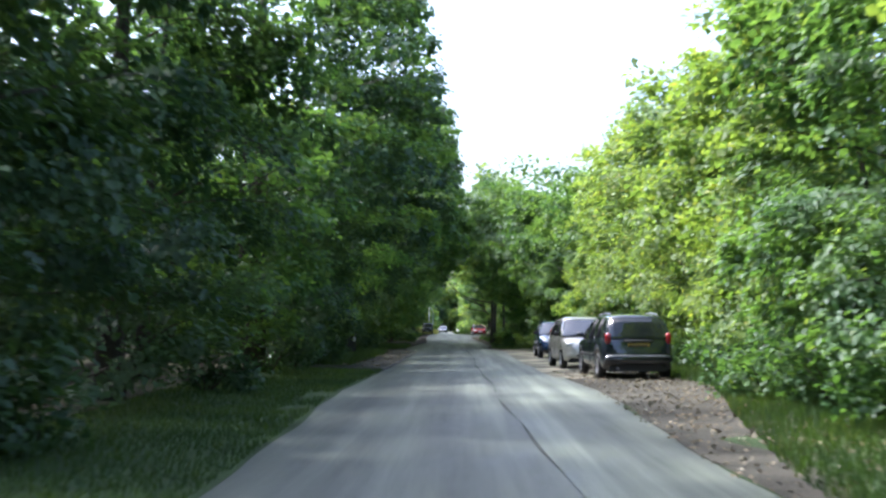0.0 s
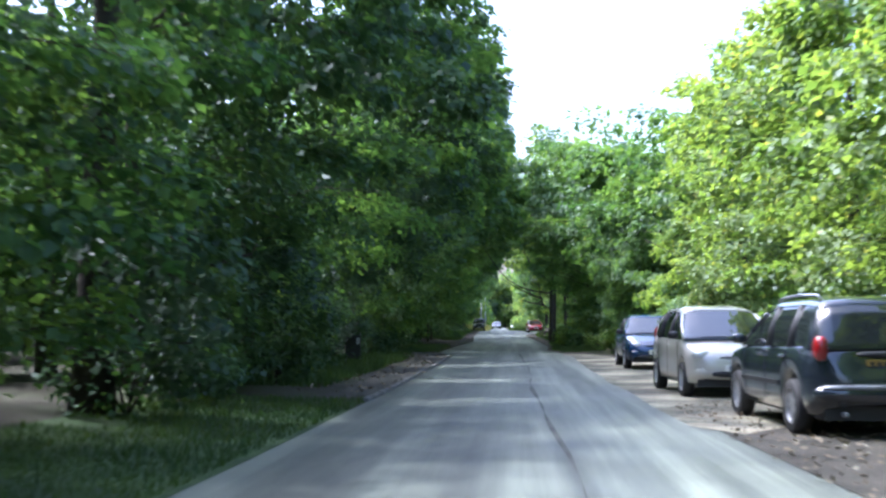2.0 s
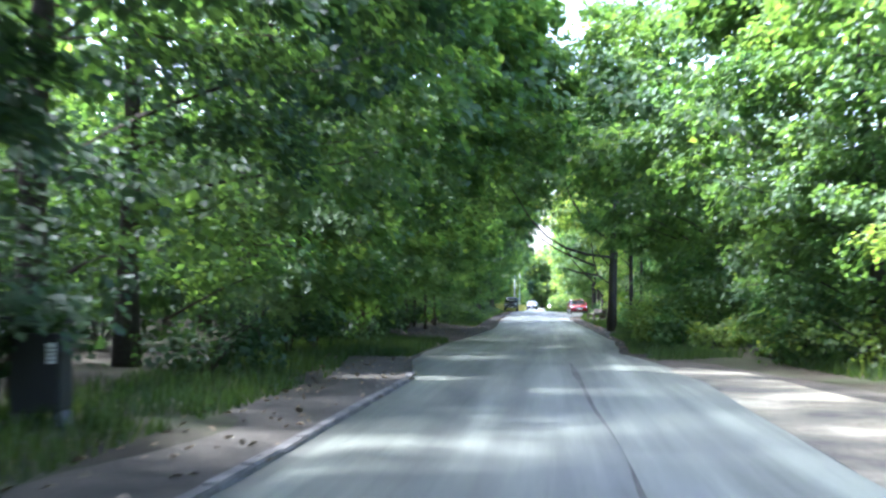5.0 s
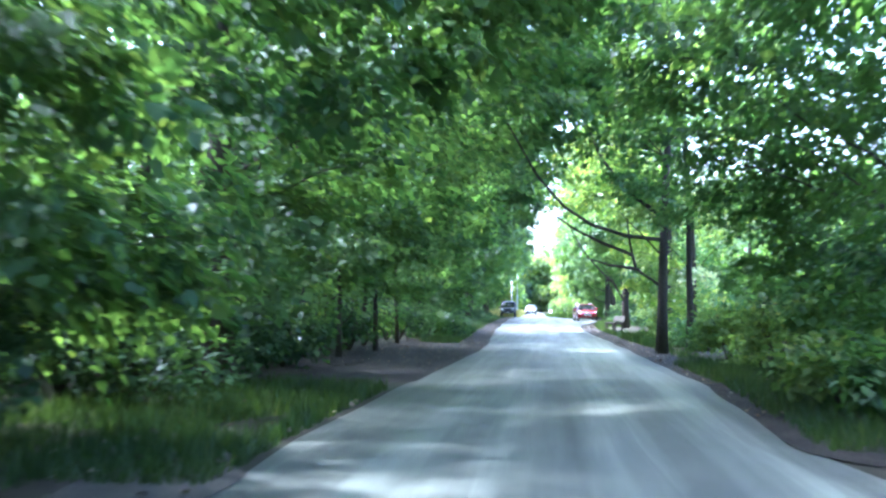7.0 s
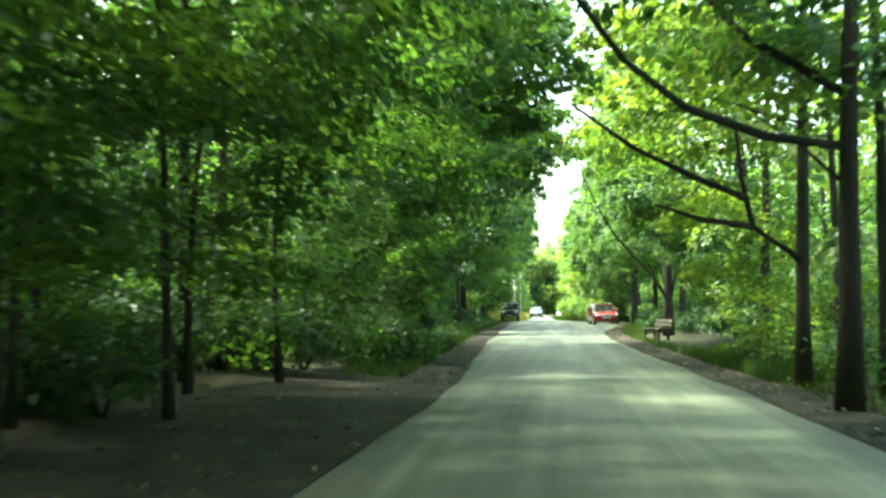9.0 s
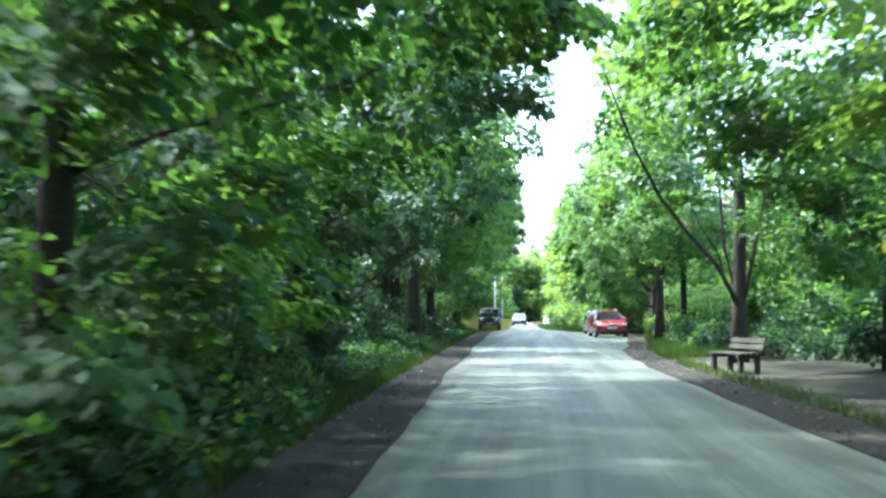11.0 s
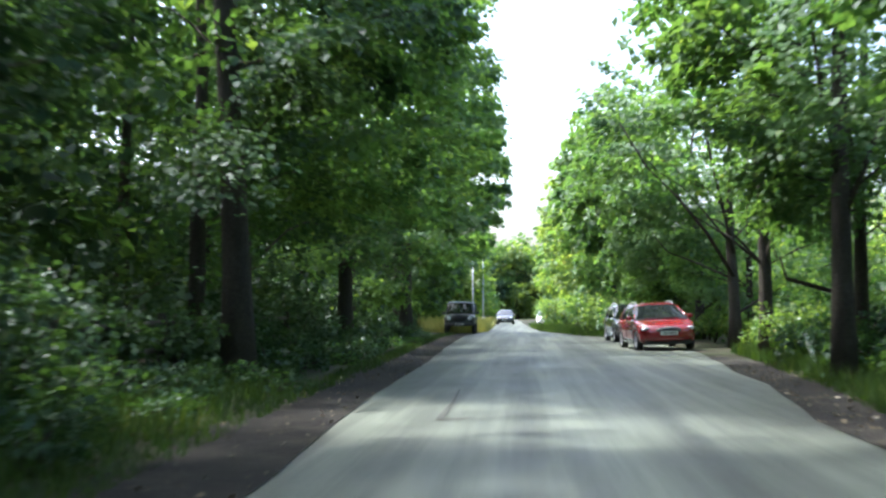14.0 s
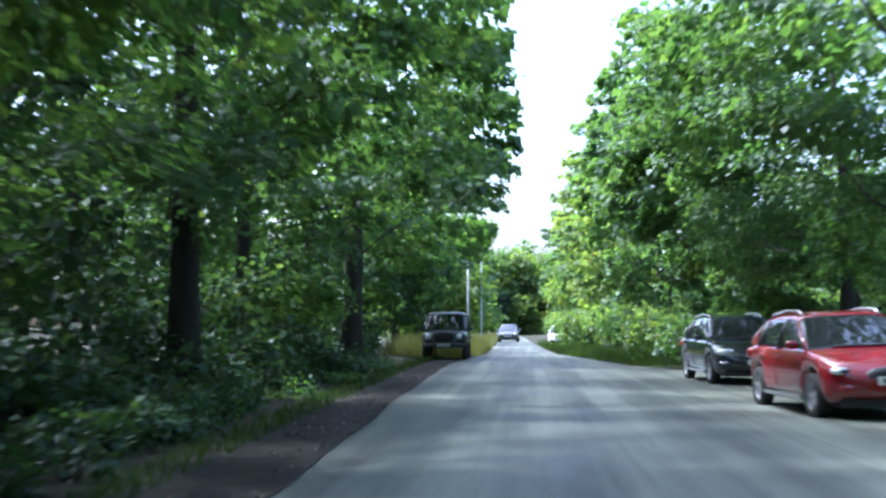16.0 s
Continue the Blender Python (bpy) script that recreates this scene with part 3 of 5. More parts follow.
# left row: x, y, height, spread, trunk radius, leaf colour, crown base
# the leaf colour also carries how shaded or sunny each tree stands
LEFT = [(-4.52, 8.1, 12, 4, 0.2, SHADE, 0.8), (-5.48, 14.8, 10.2, 4, 0.14, SHADE, 1.2), (-4.3, 21.4, 13, 4.2, 0.22, SHADE, 0.6), (-5.83, 26.5, 11.9, 4.2, 0.15, SHADE, 1.2), (-4.69, 31.5, 14, 4.4, 0.22, SHADE, 0.8), (-5.66, 37, 12.4, 4.4, 0.15, MID, 1.2),
        (-4.25, 42.3, 15, 4.6, 0.25, SHADE, 0.9), (-5.52, 47.7, 12.5, 4.6, 0.17, SHADE, 1.2), (-4.85, 53.2, 16, 5, 0.22, MID, 1.2), (-6.33, 58.7, 12, 5, 0.2, SHADE, 1.8), (-4.75, 64.3, 12.5, 5.2, 0.2, SHADE, 1.2), (-5.74, 70, 12, 5.2, 0.2, MID, 1.6),
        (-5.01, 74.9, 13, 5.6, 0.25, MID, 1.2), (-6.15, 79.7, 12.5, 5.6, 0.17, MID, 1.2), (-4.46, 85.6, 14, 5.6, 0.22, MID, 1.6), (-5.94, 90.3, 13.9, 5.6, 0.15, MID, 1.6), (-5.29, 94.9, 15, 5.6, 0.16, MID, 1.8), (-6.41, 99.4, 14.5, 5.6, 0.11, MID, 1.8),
        (-5.6, 104.4, 15, 5.4, 0.11, MID, 0.9), (-6.38, 109.2, 12.5, 5.4, 0.13, MID, 1.6), (-4.76, 114.8, 12, 4.8, 0.2, MID, 0.8), (-5.69, 120.4, 11.9, 4.8, 0.14, MID, 1.2), (-5.04, 126.8, 12, 4.6, 0.22, SHADE, 1), (-5.74, 135.3, 12, 4.6, 0.22, SHADE, 1.4),
        (-6.95, 143.2, 12.5, 4.6, 0.15, SHADE, 1.4), (-5.48, 153, 17, 5, 0.27, SHADE, 3.2), (-7.11, 156.2, 15.6, 5, 0.19, MID, 3.2), (-7, 159.3, 17, 5, 0.28, MID, 3.2), (-8.31, 165.4, 16.2, 5, 0.2, MID, 3.2), (-6.47, 171.5, 16, 5, 0.26, MID, 3.2),
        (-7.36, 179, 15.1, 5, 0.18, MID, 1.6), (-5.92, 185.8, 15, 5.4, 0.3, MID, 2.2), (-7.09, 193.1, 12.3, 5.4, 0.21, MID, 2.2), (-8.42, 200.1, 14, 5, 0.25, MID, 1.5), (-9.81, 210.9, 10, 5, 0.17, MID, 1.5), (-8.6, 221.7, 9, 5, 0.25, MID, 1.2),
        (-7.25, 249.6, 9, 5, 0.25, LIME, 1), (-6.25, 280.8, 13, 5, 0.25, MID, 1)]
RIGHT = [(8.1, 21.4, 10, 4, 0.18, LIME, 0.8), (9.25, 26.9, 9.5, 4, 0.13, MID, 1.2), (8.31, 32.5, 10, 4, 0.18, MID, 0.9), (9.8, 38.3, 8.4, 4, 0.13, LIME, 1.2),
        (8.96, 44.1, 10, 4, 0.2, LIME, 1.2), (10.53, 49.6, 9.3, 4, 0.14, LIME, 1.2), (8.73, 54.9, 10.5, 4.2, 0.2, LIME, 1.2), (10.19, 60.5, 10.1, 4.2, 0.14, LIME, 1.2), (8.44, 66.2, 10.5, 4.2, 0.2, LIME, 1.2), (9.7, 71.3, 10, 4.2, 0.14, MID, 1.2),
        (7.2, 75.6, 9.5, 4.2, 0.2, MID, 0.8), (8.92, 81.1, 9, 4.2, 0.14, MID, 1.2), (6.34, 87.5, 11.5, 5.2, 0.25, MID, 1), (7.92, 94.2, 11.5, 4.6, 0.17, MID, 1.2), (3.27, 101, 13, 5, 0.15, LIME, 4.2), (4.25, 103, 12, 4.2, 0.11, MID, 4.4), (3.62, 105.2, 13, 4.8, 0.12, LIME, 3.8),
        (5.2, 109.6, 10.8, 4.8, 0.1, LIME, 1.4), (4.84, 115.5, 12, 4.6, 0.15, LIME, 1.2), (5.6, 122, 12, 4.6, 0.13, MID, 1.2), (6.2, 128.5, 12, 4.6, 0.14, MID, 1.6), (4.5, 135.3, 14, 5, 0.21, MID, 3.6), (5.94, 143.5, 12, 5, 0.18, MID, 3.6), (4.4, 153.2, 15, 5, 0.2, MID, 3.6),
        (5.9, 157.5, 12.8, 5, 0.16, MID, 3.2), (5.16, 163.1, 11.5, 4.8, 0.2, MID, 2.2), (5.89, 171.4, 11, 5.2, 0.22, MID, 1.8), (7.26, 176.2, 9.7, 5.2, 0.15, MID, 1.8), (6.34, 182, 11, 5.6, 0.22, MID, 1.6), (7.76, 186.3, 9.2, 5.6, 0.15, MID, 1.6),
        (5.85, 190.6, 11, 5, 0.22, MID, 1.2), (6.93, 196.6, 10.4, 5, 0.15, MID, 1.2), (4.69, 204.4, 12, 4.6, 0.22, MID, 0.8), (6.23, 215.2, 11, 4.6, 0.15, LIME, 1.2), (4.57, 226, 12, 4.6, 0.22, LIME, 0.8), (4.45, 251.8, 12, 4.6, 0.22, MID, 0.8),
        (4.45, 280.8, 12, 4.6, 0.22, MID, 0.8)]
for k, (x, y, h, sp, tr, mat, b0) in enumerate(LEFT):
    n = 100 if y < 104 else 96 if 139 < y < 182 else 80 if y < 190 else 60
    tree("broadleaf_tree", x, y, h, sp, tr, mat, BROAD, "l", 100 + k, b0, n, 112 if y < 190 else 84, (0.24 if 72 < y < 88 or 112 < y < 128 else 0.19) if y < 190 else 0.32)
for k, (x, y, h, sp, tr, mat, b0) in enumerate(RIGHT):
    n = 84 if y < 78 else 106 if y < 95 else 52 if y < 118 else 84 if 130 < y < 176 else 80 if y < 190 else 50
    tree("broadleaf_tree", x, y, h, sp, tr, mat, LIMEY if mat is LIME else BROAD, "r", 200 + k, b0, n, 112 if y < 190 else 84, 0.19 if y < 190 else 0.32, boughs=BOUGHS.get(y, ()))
# extra tall tree that closes the roof of leaves, added to darken the lane
tree("broadleaf_tree", -7.6, 97.5, 14.5, 6.5, 0.2, MID, BROAD, "l", 262, 6.5, 56, 80, 0.28)
# slender stems under the roof of leaves
for k, (x, y, h) in enumerate([(-4.6, 96.2, 8), (-5.3, 98.0, 9), (-4.2, 99.4, 7.5), (-6.2, 100.5, 9), (-5.0, 102.6, 8), (-4.4, 105.4, 8.5), (-6.6, 95.4, 9)]):
    tree("sapling", x, y, h, 1.5, 0.065, MID, "slender young tree with a thin dark stem in the shade", "", 280 + k, 4.4, 9, 90, 0.16, lean=0.3, clear=False, forks=3, clump_r=0.9)
# second rows, deeper in the wood
rng = np.random.default_rng(5)
for k in range(26):
    y = -4 + k * 9.2
    if y < 20:
        continue
    tree("woodland_tree", -10.5 + rng.normal(0, 1.2), y + rng.normal(0, 1), rng.uniform(13, 17) if y < 205 else rng.uniform(7, 8.5), 4.6, 0.2, SHADE if k % 3 else MID, "slender woodland tree behind the front row", "", 300 + k, 2.0, 62 if y < 70 else 50, 105, 0.27, group="woodland trees", forks=4, clump_r=1.35)
for k in range(18):
    y = 4 + k * (9.0 if k < 10 else 14.0)
    if 106 < y < 126 or y < 24:
        continue
    tree("woodland_tree", 13.0 + rng.normal(0, 1.2), y + rng.normal(0, 1), rng.uniform(8.5, 10) if y < 72 else rng.uniform(12, 14.5) if y < 158 else rng.uniform(7.5, 9), 4.4, 0.2, MID if k % 3 else LIME, "slender woodland tree behind the front row", "", 340 + k, 2.0, 34 if y < 72 else 48, 105, 0.26, group="woodland trees", forks=4, clump_r=1.35)
for k in range(7):
    tree("woodland_tree", -15.5 + rng.normal(0, 1), 128 + k * 9.5, rng.uniform(12, 15), 5.0, 0.18, SHADE, "slender woodland tree deep in the wood", "", 380 + k, 1.6, 46, 80, 0.36, group="woodland trees", forks=4, clump_r=1.5)
# trees that close the view at the end of the lane
END = [(-24, 305, 11, MID), (-15, 318, 11, MID), (-10, 334, 12, LIME), (-7, 329, 12, SHADE), (-4.4, 333, 12.5, MID), (-1.6, 331, 12, LIME), (1.4, 334, 12.5, MID), (4.4, 332, 12, LIME), (8, 322, 11, LIME), (17, 305, 12, MID), (6, 262, 9, LIME), (-9.5, 268, 9, MID), (-9, 240, 10, LIME)]
for k, (x, y, h, mat) in enumerate(END):
    tree("broadleaf_tree", x, y, h, 5, 0.3, mat, "leafy tree closing the far end of the lane", "", 400 + k, 0.5, 64, 100, 0.42, clear=False, clump_r=1.6, forks=4)

# undergrowth along both verges and a thicket deeper in
rng = np.random.default_rng(9)
UNDER = "leafy bramble undergrowth at the edge of the wood"
for k in range(86):
    y = 6 + k * 2.25
    for side in (0, 1):
        lim = limit(clear_l, y, 0.5) if side == 0 else limit(clear_r, y, 0.5)
        r, h = rng.uniform(0.7, 1.2), rng.uniform(0.7, 1.7)
        if side == 0 and 94 < y < 106:
            if k % 3:
                continue
            lim -= 0.9
        if side == 0 and (20 < y < 44 or 63 < y < 74) and k % 4:
            continue
        if side == 0 and 92 < y < 150:
            h *= 1.4
        if side == 1 and 60.5 < y < 67:
            continue
        if side == 1 and 118 < y < 133:
            lim = float(road_r(y)) + 3.4
        if side == 1 and 100 < y < 155:
            h *= 0.85
        x = lim - (r * 0.9 + abs(rng.normal(0, 0.5))) * (1 if side == 0 else -1)
        # darker leaf colour stands in for shade along the dim stretches
        shrub(x, y + rng.normal(0, 0.4), r, h, (SHADE, MID)[int(rng.integers(2)) if 88 < y < 128 else 0] if side == 0 else ((SHADE, MID) if y < 40 or 125 < y < 160 else (MID, LIME))[int(rng.integers(2))], UNDER, 600 + 2 * k + side, 880 if y < 165 else 600, 0.105 if y < 165 else 0.14)
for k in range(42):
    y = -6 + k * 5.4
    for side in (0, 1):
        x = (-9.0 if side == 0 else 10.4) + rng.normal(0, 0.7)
        shrub(x, y, 2.3, rng.uniform(2.4, 3.8) * (0.8 if 140 < y < 185 else 1.0) if side == 0 else rng.uniform(1.8, 2.8), SHADE if side == 0 else MID, "tall dark thicket under the woodland trees", 900 + 2 * k + side, 1300, 0.18, "thicket", "woodland thicket")

# brush under the roof of leaves, its shade painted in by the darker leaf colour
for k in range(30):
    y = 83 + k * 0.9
    shrub(-5.6 - 1.2 * (k % 3) + rng.normal(0, 0.3), y, rng.uniform(0.9, 1.3), rng.uniform(0.8, 1.6), SHADE, "brush in the shade of the wood, darkened by its leaf colour", 1700 + k, 520, 0.15, "shrub", "roadside undergrowth")
for k, (x, y, r, h) in enumerate([(3.75, 83.4, 0.8, 1.0), (4.3, 82.2, 0.9, 1.2), (4.5, 84.8, 0.9, 1.3)]):
    shrub(x, y, r, h, LIME if k == 0 else MID, "bright leafy bush at the lane's edge", 1750 + k, 800, 0.12)
# low weeds on the verges, and a hedge that closes the far side of the lane
for k in range(80):
    y = 111 + k * 0.95
    lim = limit(clear_l, y, 0.5)
    # shade on the verge is put into the weeds' darker green
    shrub(min(lim + rng.uniform(-1.2, 0.25), float(road_l(y)) - 1.35), y, rng.uniform(0.4, 0.75), rng.uniform(0.35, 0.8), MID if k % 3 == 0 and y < 150 else SHADE, "low leafy weeds on the shaded verge", 1500 + k, 320, 0.10, "weeds", "verge weeds")
for k in range(70):
    y = 113 + k * 1.08
    shrub(float(road_l(y)) - 1.35 - rng.uniform(0.0, 1.3), y, rng.uniform(0.3, 0.55), rng.uniform(0.22, 0.5), MID if k % 4 == 0 else SHADE, "low leafy weeds on the shaded verge", 1800 + k, 240, 0.085, "weeds", "verge weeds")
for k in range(20):
    y = 190 + k * 3.2
    shrub(float(road_r(y)) + rng.uniform(1.9, 2.8), y, 1.5, rng.uniform(1.8, 3.2), (MID, LIME)[k % 2], "leafy hedge shrub beside the sunny end of the lane", 1600 + k, 620, 0.2, "shrub", "roadside undergrowth")

# the wood's far depth on both sides
rng = np.random.default_rng(17)
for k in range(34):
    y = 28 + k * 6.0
    shrub(-15.0 + rng.normal(0, 0.8), y, 4.2, rng.uniform(6, 8.5), SHADE, "tall dense thicket deep in the wood", 1100 + k, 1300 if y < 110 else 800, 0.4, "thicket", "woodland thicket")
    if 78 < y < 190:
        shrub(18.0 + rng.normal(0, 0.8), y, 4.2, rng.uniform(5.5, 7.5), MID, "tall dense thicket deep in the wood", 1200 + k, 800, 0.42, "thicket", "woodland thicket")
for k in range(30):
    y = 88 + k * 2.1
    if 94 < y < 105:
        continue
    shrub(limit(clear_l, y, 0.5) - rng.uniform(2.6, 4.2), y, 1.5, rng.uniform(1.2, 1.9), SHADE, UNDER, 1300 + k, 620, 0.15)


def backing_wood(name, x0, x1, y0, y1, height, count, mat, seed):
    """Large loose clumps of leaves from ground to crowns, added to block light and sky."""
    rng = np.random.default_rng(seed)
    P, O = [], []
    for k in range(count):
        c = np.array([rng.uniform(x0, x1), rng.uniform(y0, y1), height * rng.random() ** 0.85])
        p, o = spray(rng, c, rng.uniform(1.2, 2.2), 55, 0.8)
        p[:, 2] = np.abs(p[:, 2])
        P.append(p)
        O.append(o)
    ob = new(name, leaves(name, np.concatenate(P), np.concatenate(O), rng, 0.75, mat, plain=True))
    return tagged(ob, "leafy mass added behind the trees to block light and sky", "woodland", "", "stuff")


# side masses keep stray light out of the wood; the end one hides low sky
backing_wood("backing_wood", -34, -20, 0, 185, 13, 1000, M["leaf_shade"], 41)
backing_wood("backing_wood", -70, 70, 350, 372, 15, 560, M["leaf_mid"], 43)
backing_wood("backing_wood", 21, 33, 84, 200, 12, 560, M["leaf_mid"], 42)


# ---- parked cars ----
PAINT_DARK = simple("paint_blue_black", (0.010, 0.014, 0.020), 0.22, coat=1.0, vary=0.06)
PAINT_SILVER = simple("paint_pale_silver", (0.46, 0.45, 0.40), 0.3, 0.25, coat=1.0, vary=0.05)
PAINT_BLUE = simple("paint_blue", (0.004, 0.03, 0.095), 0.24, 0.15, coat=1.0, vary=0.06)
PAINT_RED = simple("paint_red", (0.17, 0.005, 0.01), 0.24, coat=1.0, vary=0.06)
PAINT_GREEN = simple("paint_dark_grey_green", (0.020, 0.026, 0.026), 0.3, coat=0.8, vary=0.1)
PAINT_WHITE = simple("paint_white", (0.75, 0.75, 0.74), 0.3, coat=0.8, vary=0.04)


def lathe(bm, profile, sides=28):
    """Turns a profile of (radius, x) round the x axis."""
    rings = []
    for r, x in profile:
        rings.append([bm.verts.new((x, r * math.cos(a), r * math.sin(a))) for a in np.linspace(0, 2 * math.pi, sides, endpoint=False)])
    for a, b in zip(rings, rings[1:]):
        for j in range(sides):
            bm.faces.new((a[j], a[(j + 1) % sides], b[(j + 1) % sides], b[j]))
    return bm


def wheel(parent, x, y, r, width, spokes, rim_mat):
    """A wheel with its tyre and a spoked rim; the outer face looks away from the car's middle."""
    hub = new("wheel")
    hub.parent = parent
    hub.location = (x, y, r)
    out = 1 if x > 0 else -1
    w = width / 2
    rr = r * 0.66
    part("tyre", lathe(bmesh.new(), [(rr, -w * out), (r * 0.9, -w * out), (r, -w * 0.7 * out), (r, w * 0.7 * out), (r * 0.93, w * out), (rr, w * 0.95 * out)]), M["rubber"], hub, "", True)
    bm = lathe(bmesh.new(), [(rr, w * 0.9 * out), (rr * 0.93, w * 0.8 * out), (rr * 0.9, w * 0.2 * out)])
    lathe(bm, [(rr * 0.26, w * 0.2 * out), (rr * 0.25, w * 0.72 * out), (rr * 0.12, w * 0.8 * out), (0.002, w * 0.8 * out)], 14)
    for k in range(spokes):
        t = bmesh.new()
        box(t, -0.012, 0.012, -rr * 0.13, rr * 0.13, rr * 0.15, rr * 0.95)
        bmesh.ops.transform(t, matrix=Matrix.Translation((out * w * 0.62, 0, 0)) @ Matrix.Rotation(2 * math.pi * k / spokes + 0.2, 4, "X"), verts=t.verts[:])
        me = bpy.data.meshes.new("tmp")
        t.to_mesh(me)
        t.free()
        bm.from_mesh(me)
        bpy.data.meshes.remove(me)
    part("rim", bm, rim_mat, hub, "", False)
    part("brake_disc", lathe(bmesh.new(), [(0.01, 0.0), (rr * 0.85, 0.0)], 16), M["black"], hub)
    return hub


def bead(parent, name, mat, c, s, label="", turn=0.0, power=3.0, tilt=0.0):
    """A softly squared lump of size s at c: lamps, mirrors, handles."""
    t = bmesh.new()
    bmesh.ops.create_uvsphere(t, u_segments=14, v_segments=9, radius=1.0)
    for v in t.verts:
        n = (abs(v.co.x) ** power + abs(v.co.y) ** power + abs(v.co.z) ** power) ** (1 / power)
        v.co = v.co / max(n, 1e-6)
        v.co = Vector((v.co.x * s[0], v.co.y * s[1], v.co.z * s[2]))
    bmesh.ops.transform(t, matrix=pose(*c, 0, 0, turn) @ pose(0, 0, 0, tilt), verts=t.verts[:])
    return part(name, t, mat, parent, label, True)


def car(name, x, y, rz, st, paint, label, roll=0.0):
    """A parked car from its side profile: st gives sizes, top line, roof line and fittings. The front looks along +y."""
    L, W, wb, wr = st["L"], st["W"], st["wb"], st["wr"]
    thing = empty(name, pose(x, y, float(land_z(y)) + 0.012, 0, roll, rz), label, "car", "parked cars")
    y_f, y_r = st["front_axle"], st["front_axle"] - wb
    top = table(st["top"])
    roof = table(st["roof"])
    g0, g1 = st["roof"][0][0], st["roof"][-1][0]
    sill, ra = st.get("sill", 0.24), wr + 0.06

    def half(yy):
        n = st.get("square", 12.0)
        return W / 2 * max(0.02, 1 - abs(2 * yy / L) ** n) ** (1 / 3.2)

    def low(yy):
        z = sill + 0.14 * max(0, abs(2 * yy / L) - 0.86) / 0.14
        for ya in (y_f, y_r):
            if abs(yy - ya) < ra:
                z = max(z, wr + math.sqrt(ra * ra - (yy - ya) ** 2))
        return z

    def loft(sections):
        bm = bmesh.new()
        rings = [[bm.verts.new(p) for p in s] for s in sections]
        for a, b in zip(rings, rings[1:]):
            for j in range(len(a) - 1):
                bm.faces.new((a[j], b[j], b[j + 1], a[j + 1]))
        for s, flip in ((rings[0], False), (rings[-1], True)):
            try:
                bm.faces.new(s if flip else list(reversed(s)))
            except ValueError:
                pass
        bmesh.ops.recalc_face_normals(bm, faces=bm.faces[:])
        return bm

    ys = np.concatenate([[-L / 2 + 0.004, -L / 2 + 0.015, -L / 2 + 0.035], np.arange(-L / 2 + 0.06, L / 2 - 0.05, 0.035), [L / 2 - 0.035, L / 2 - 0.015, L / 2 - 0.004]])
    secs = []
    for yy in ys:
        w, z0, z1 = half(yy), low(yy), float(top(yy))
        z0 = min(z0, z1 - 0.06)
        side = [(w * 0.80, z0), (w * 0.955, z0 + 0.015), (w * 0.99, z0 + 0.25 * (z1 - z0)), (w, z0 + 0.5 * (z1 - z0)), (w * 0.995, z0 + 0.72 * (z1 - z0)), (w * 0.965, z0 + 0.9 * (z1 - z0)), (w * 0.9, z1), (w * 0.5, z1 + 0.022)]
        secs.append([(-a, yy, b) for a, b in side] + [(a, yy, b) for a, b in reversed(side)])
    part("body", loft(secs), paint, thing, "", True)
    part("underbody", boxed(-W / 2 * 0.78, W / 2 * 0.78, -L / 2 + 0.15, L / 2 - 0.15, sill - 0.05, sill + 0.35), M["black"], thing)

    # cabin: glass shell, painted roof and pillars
    belt = st["belt"]

    def wide(yy):
        return min(W / 2 * 0.925, half(yy) * 0.95)

    def cab(yy, lift=0.0, full=True):
        zr = float(roof(yy))
        zr = max(zr, belt + 0.004)
        wb0 = wide(yy)
        wt = wb0 - st.get("tumble", 0.30) * (zr - belt)
        s = [(wb0, belt - 0.03), ((wb0 + wt) / 2 + 0.02, (belt + zr) / 2), (wt, zr - 0.06 * min(1, (zr - belt) / 0.3)), (wt - 0.10, zr - 0.005), (wt * 0.5, zr + 0.018)]
        if not full:
            s = [(wt + 0.012, zr - 0.075), (wt - 0.02, zr - 0.03), (wt - 0.10, zr + 0.006), (wt * 0.5, zr + 0.03)]
        return [(-a, yy, b + lift) for a, b in s] + [(a, yy, b + lift) for a, b in reversed(s)]

    r0, r1 = st["roof_panel"]
    part("windscreen", loft([cab(v) for v in np.linspace(r1 - 0.01, g1, 18)]), M["glass"], thing, "dark car window glass", True)
    part("rear_window", loft([cab(v) for v in np.linspace(g0, r0 + 0.01, 18)]), M["glass"], thing, "dark car window glass", True)
    for pick in (slice(0, 4), slice(6, 10)):
        part("side_window", loft([cab(v)[pick] for v in np.linspace(r0, r1, 30)]), M["glass"], thing, "dark car window glass", True)
    back = max(yb for nm, ya, yb, th in st["pillars"] if nm == "pillar_rear")
    for pick in (slice(0, 4), slice(6, 10)):
        part("quarter_panel", loft([[(a * 1.008, b, c + 0.002) for a, b, c in cab(v)[pick]] for v in np.linspace(g0 + 0.01, back + 0.03, 16)]), paint, thing, "", True)
    part("roof", loft([cab(v, 0.004, False) for v in np.linspace(r0, r1, 24)]), st.get("roof_paint", paint), thing, "", True)
    for sx in (-1, 1):
        def at(yy, f):
            zr = float(roof(yy))
            wb0 = wide(yy)
            wt = wb0 - st.get("tumble", 0.30) * (zr - belt)
            return Vector((sx * (wb0 + (wt - wb0) * f + 0.004 + 0.02 * f * (1 - f) * 4), 0, belt - 0.02 + (zr - 0.05 - belt) * f))
        for nm, ya, yb, th in st["pillars"]:
            if nm == "pillar_rear":
                continue
            pts = []
            for f in (0.0, 0.5, 1.0):
                yy = ya + (yb - ya) * f
                v = at(yb if nm != "pillar_mid" else yy, f)
                v.y = yy
                pts.append(v)
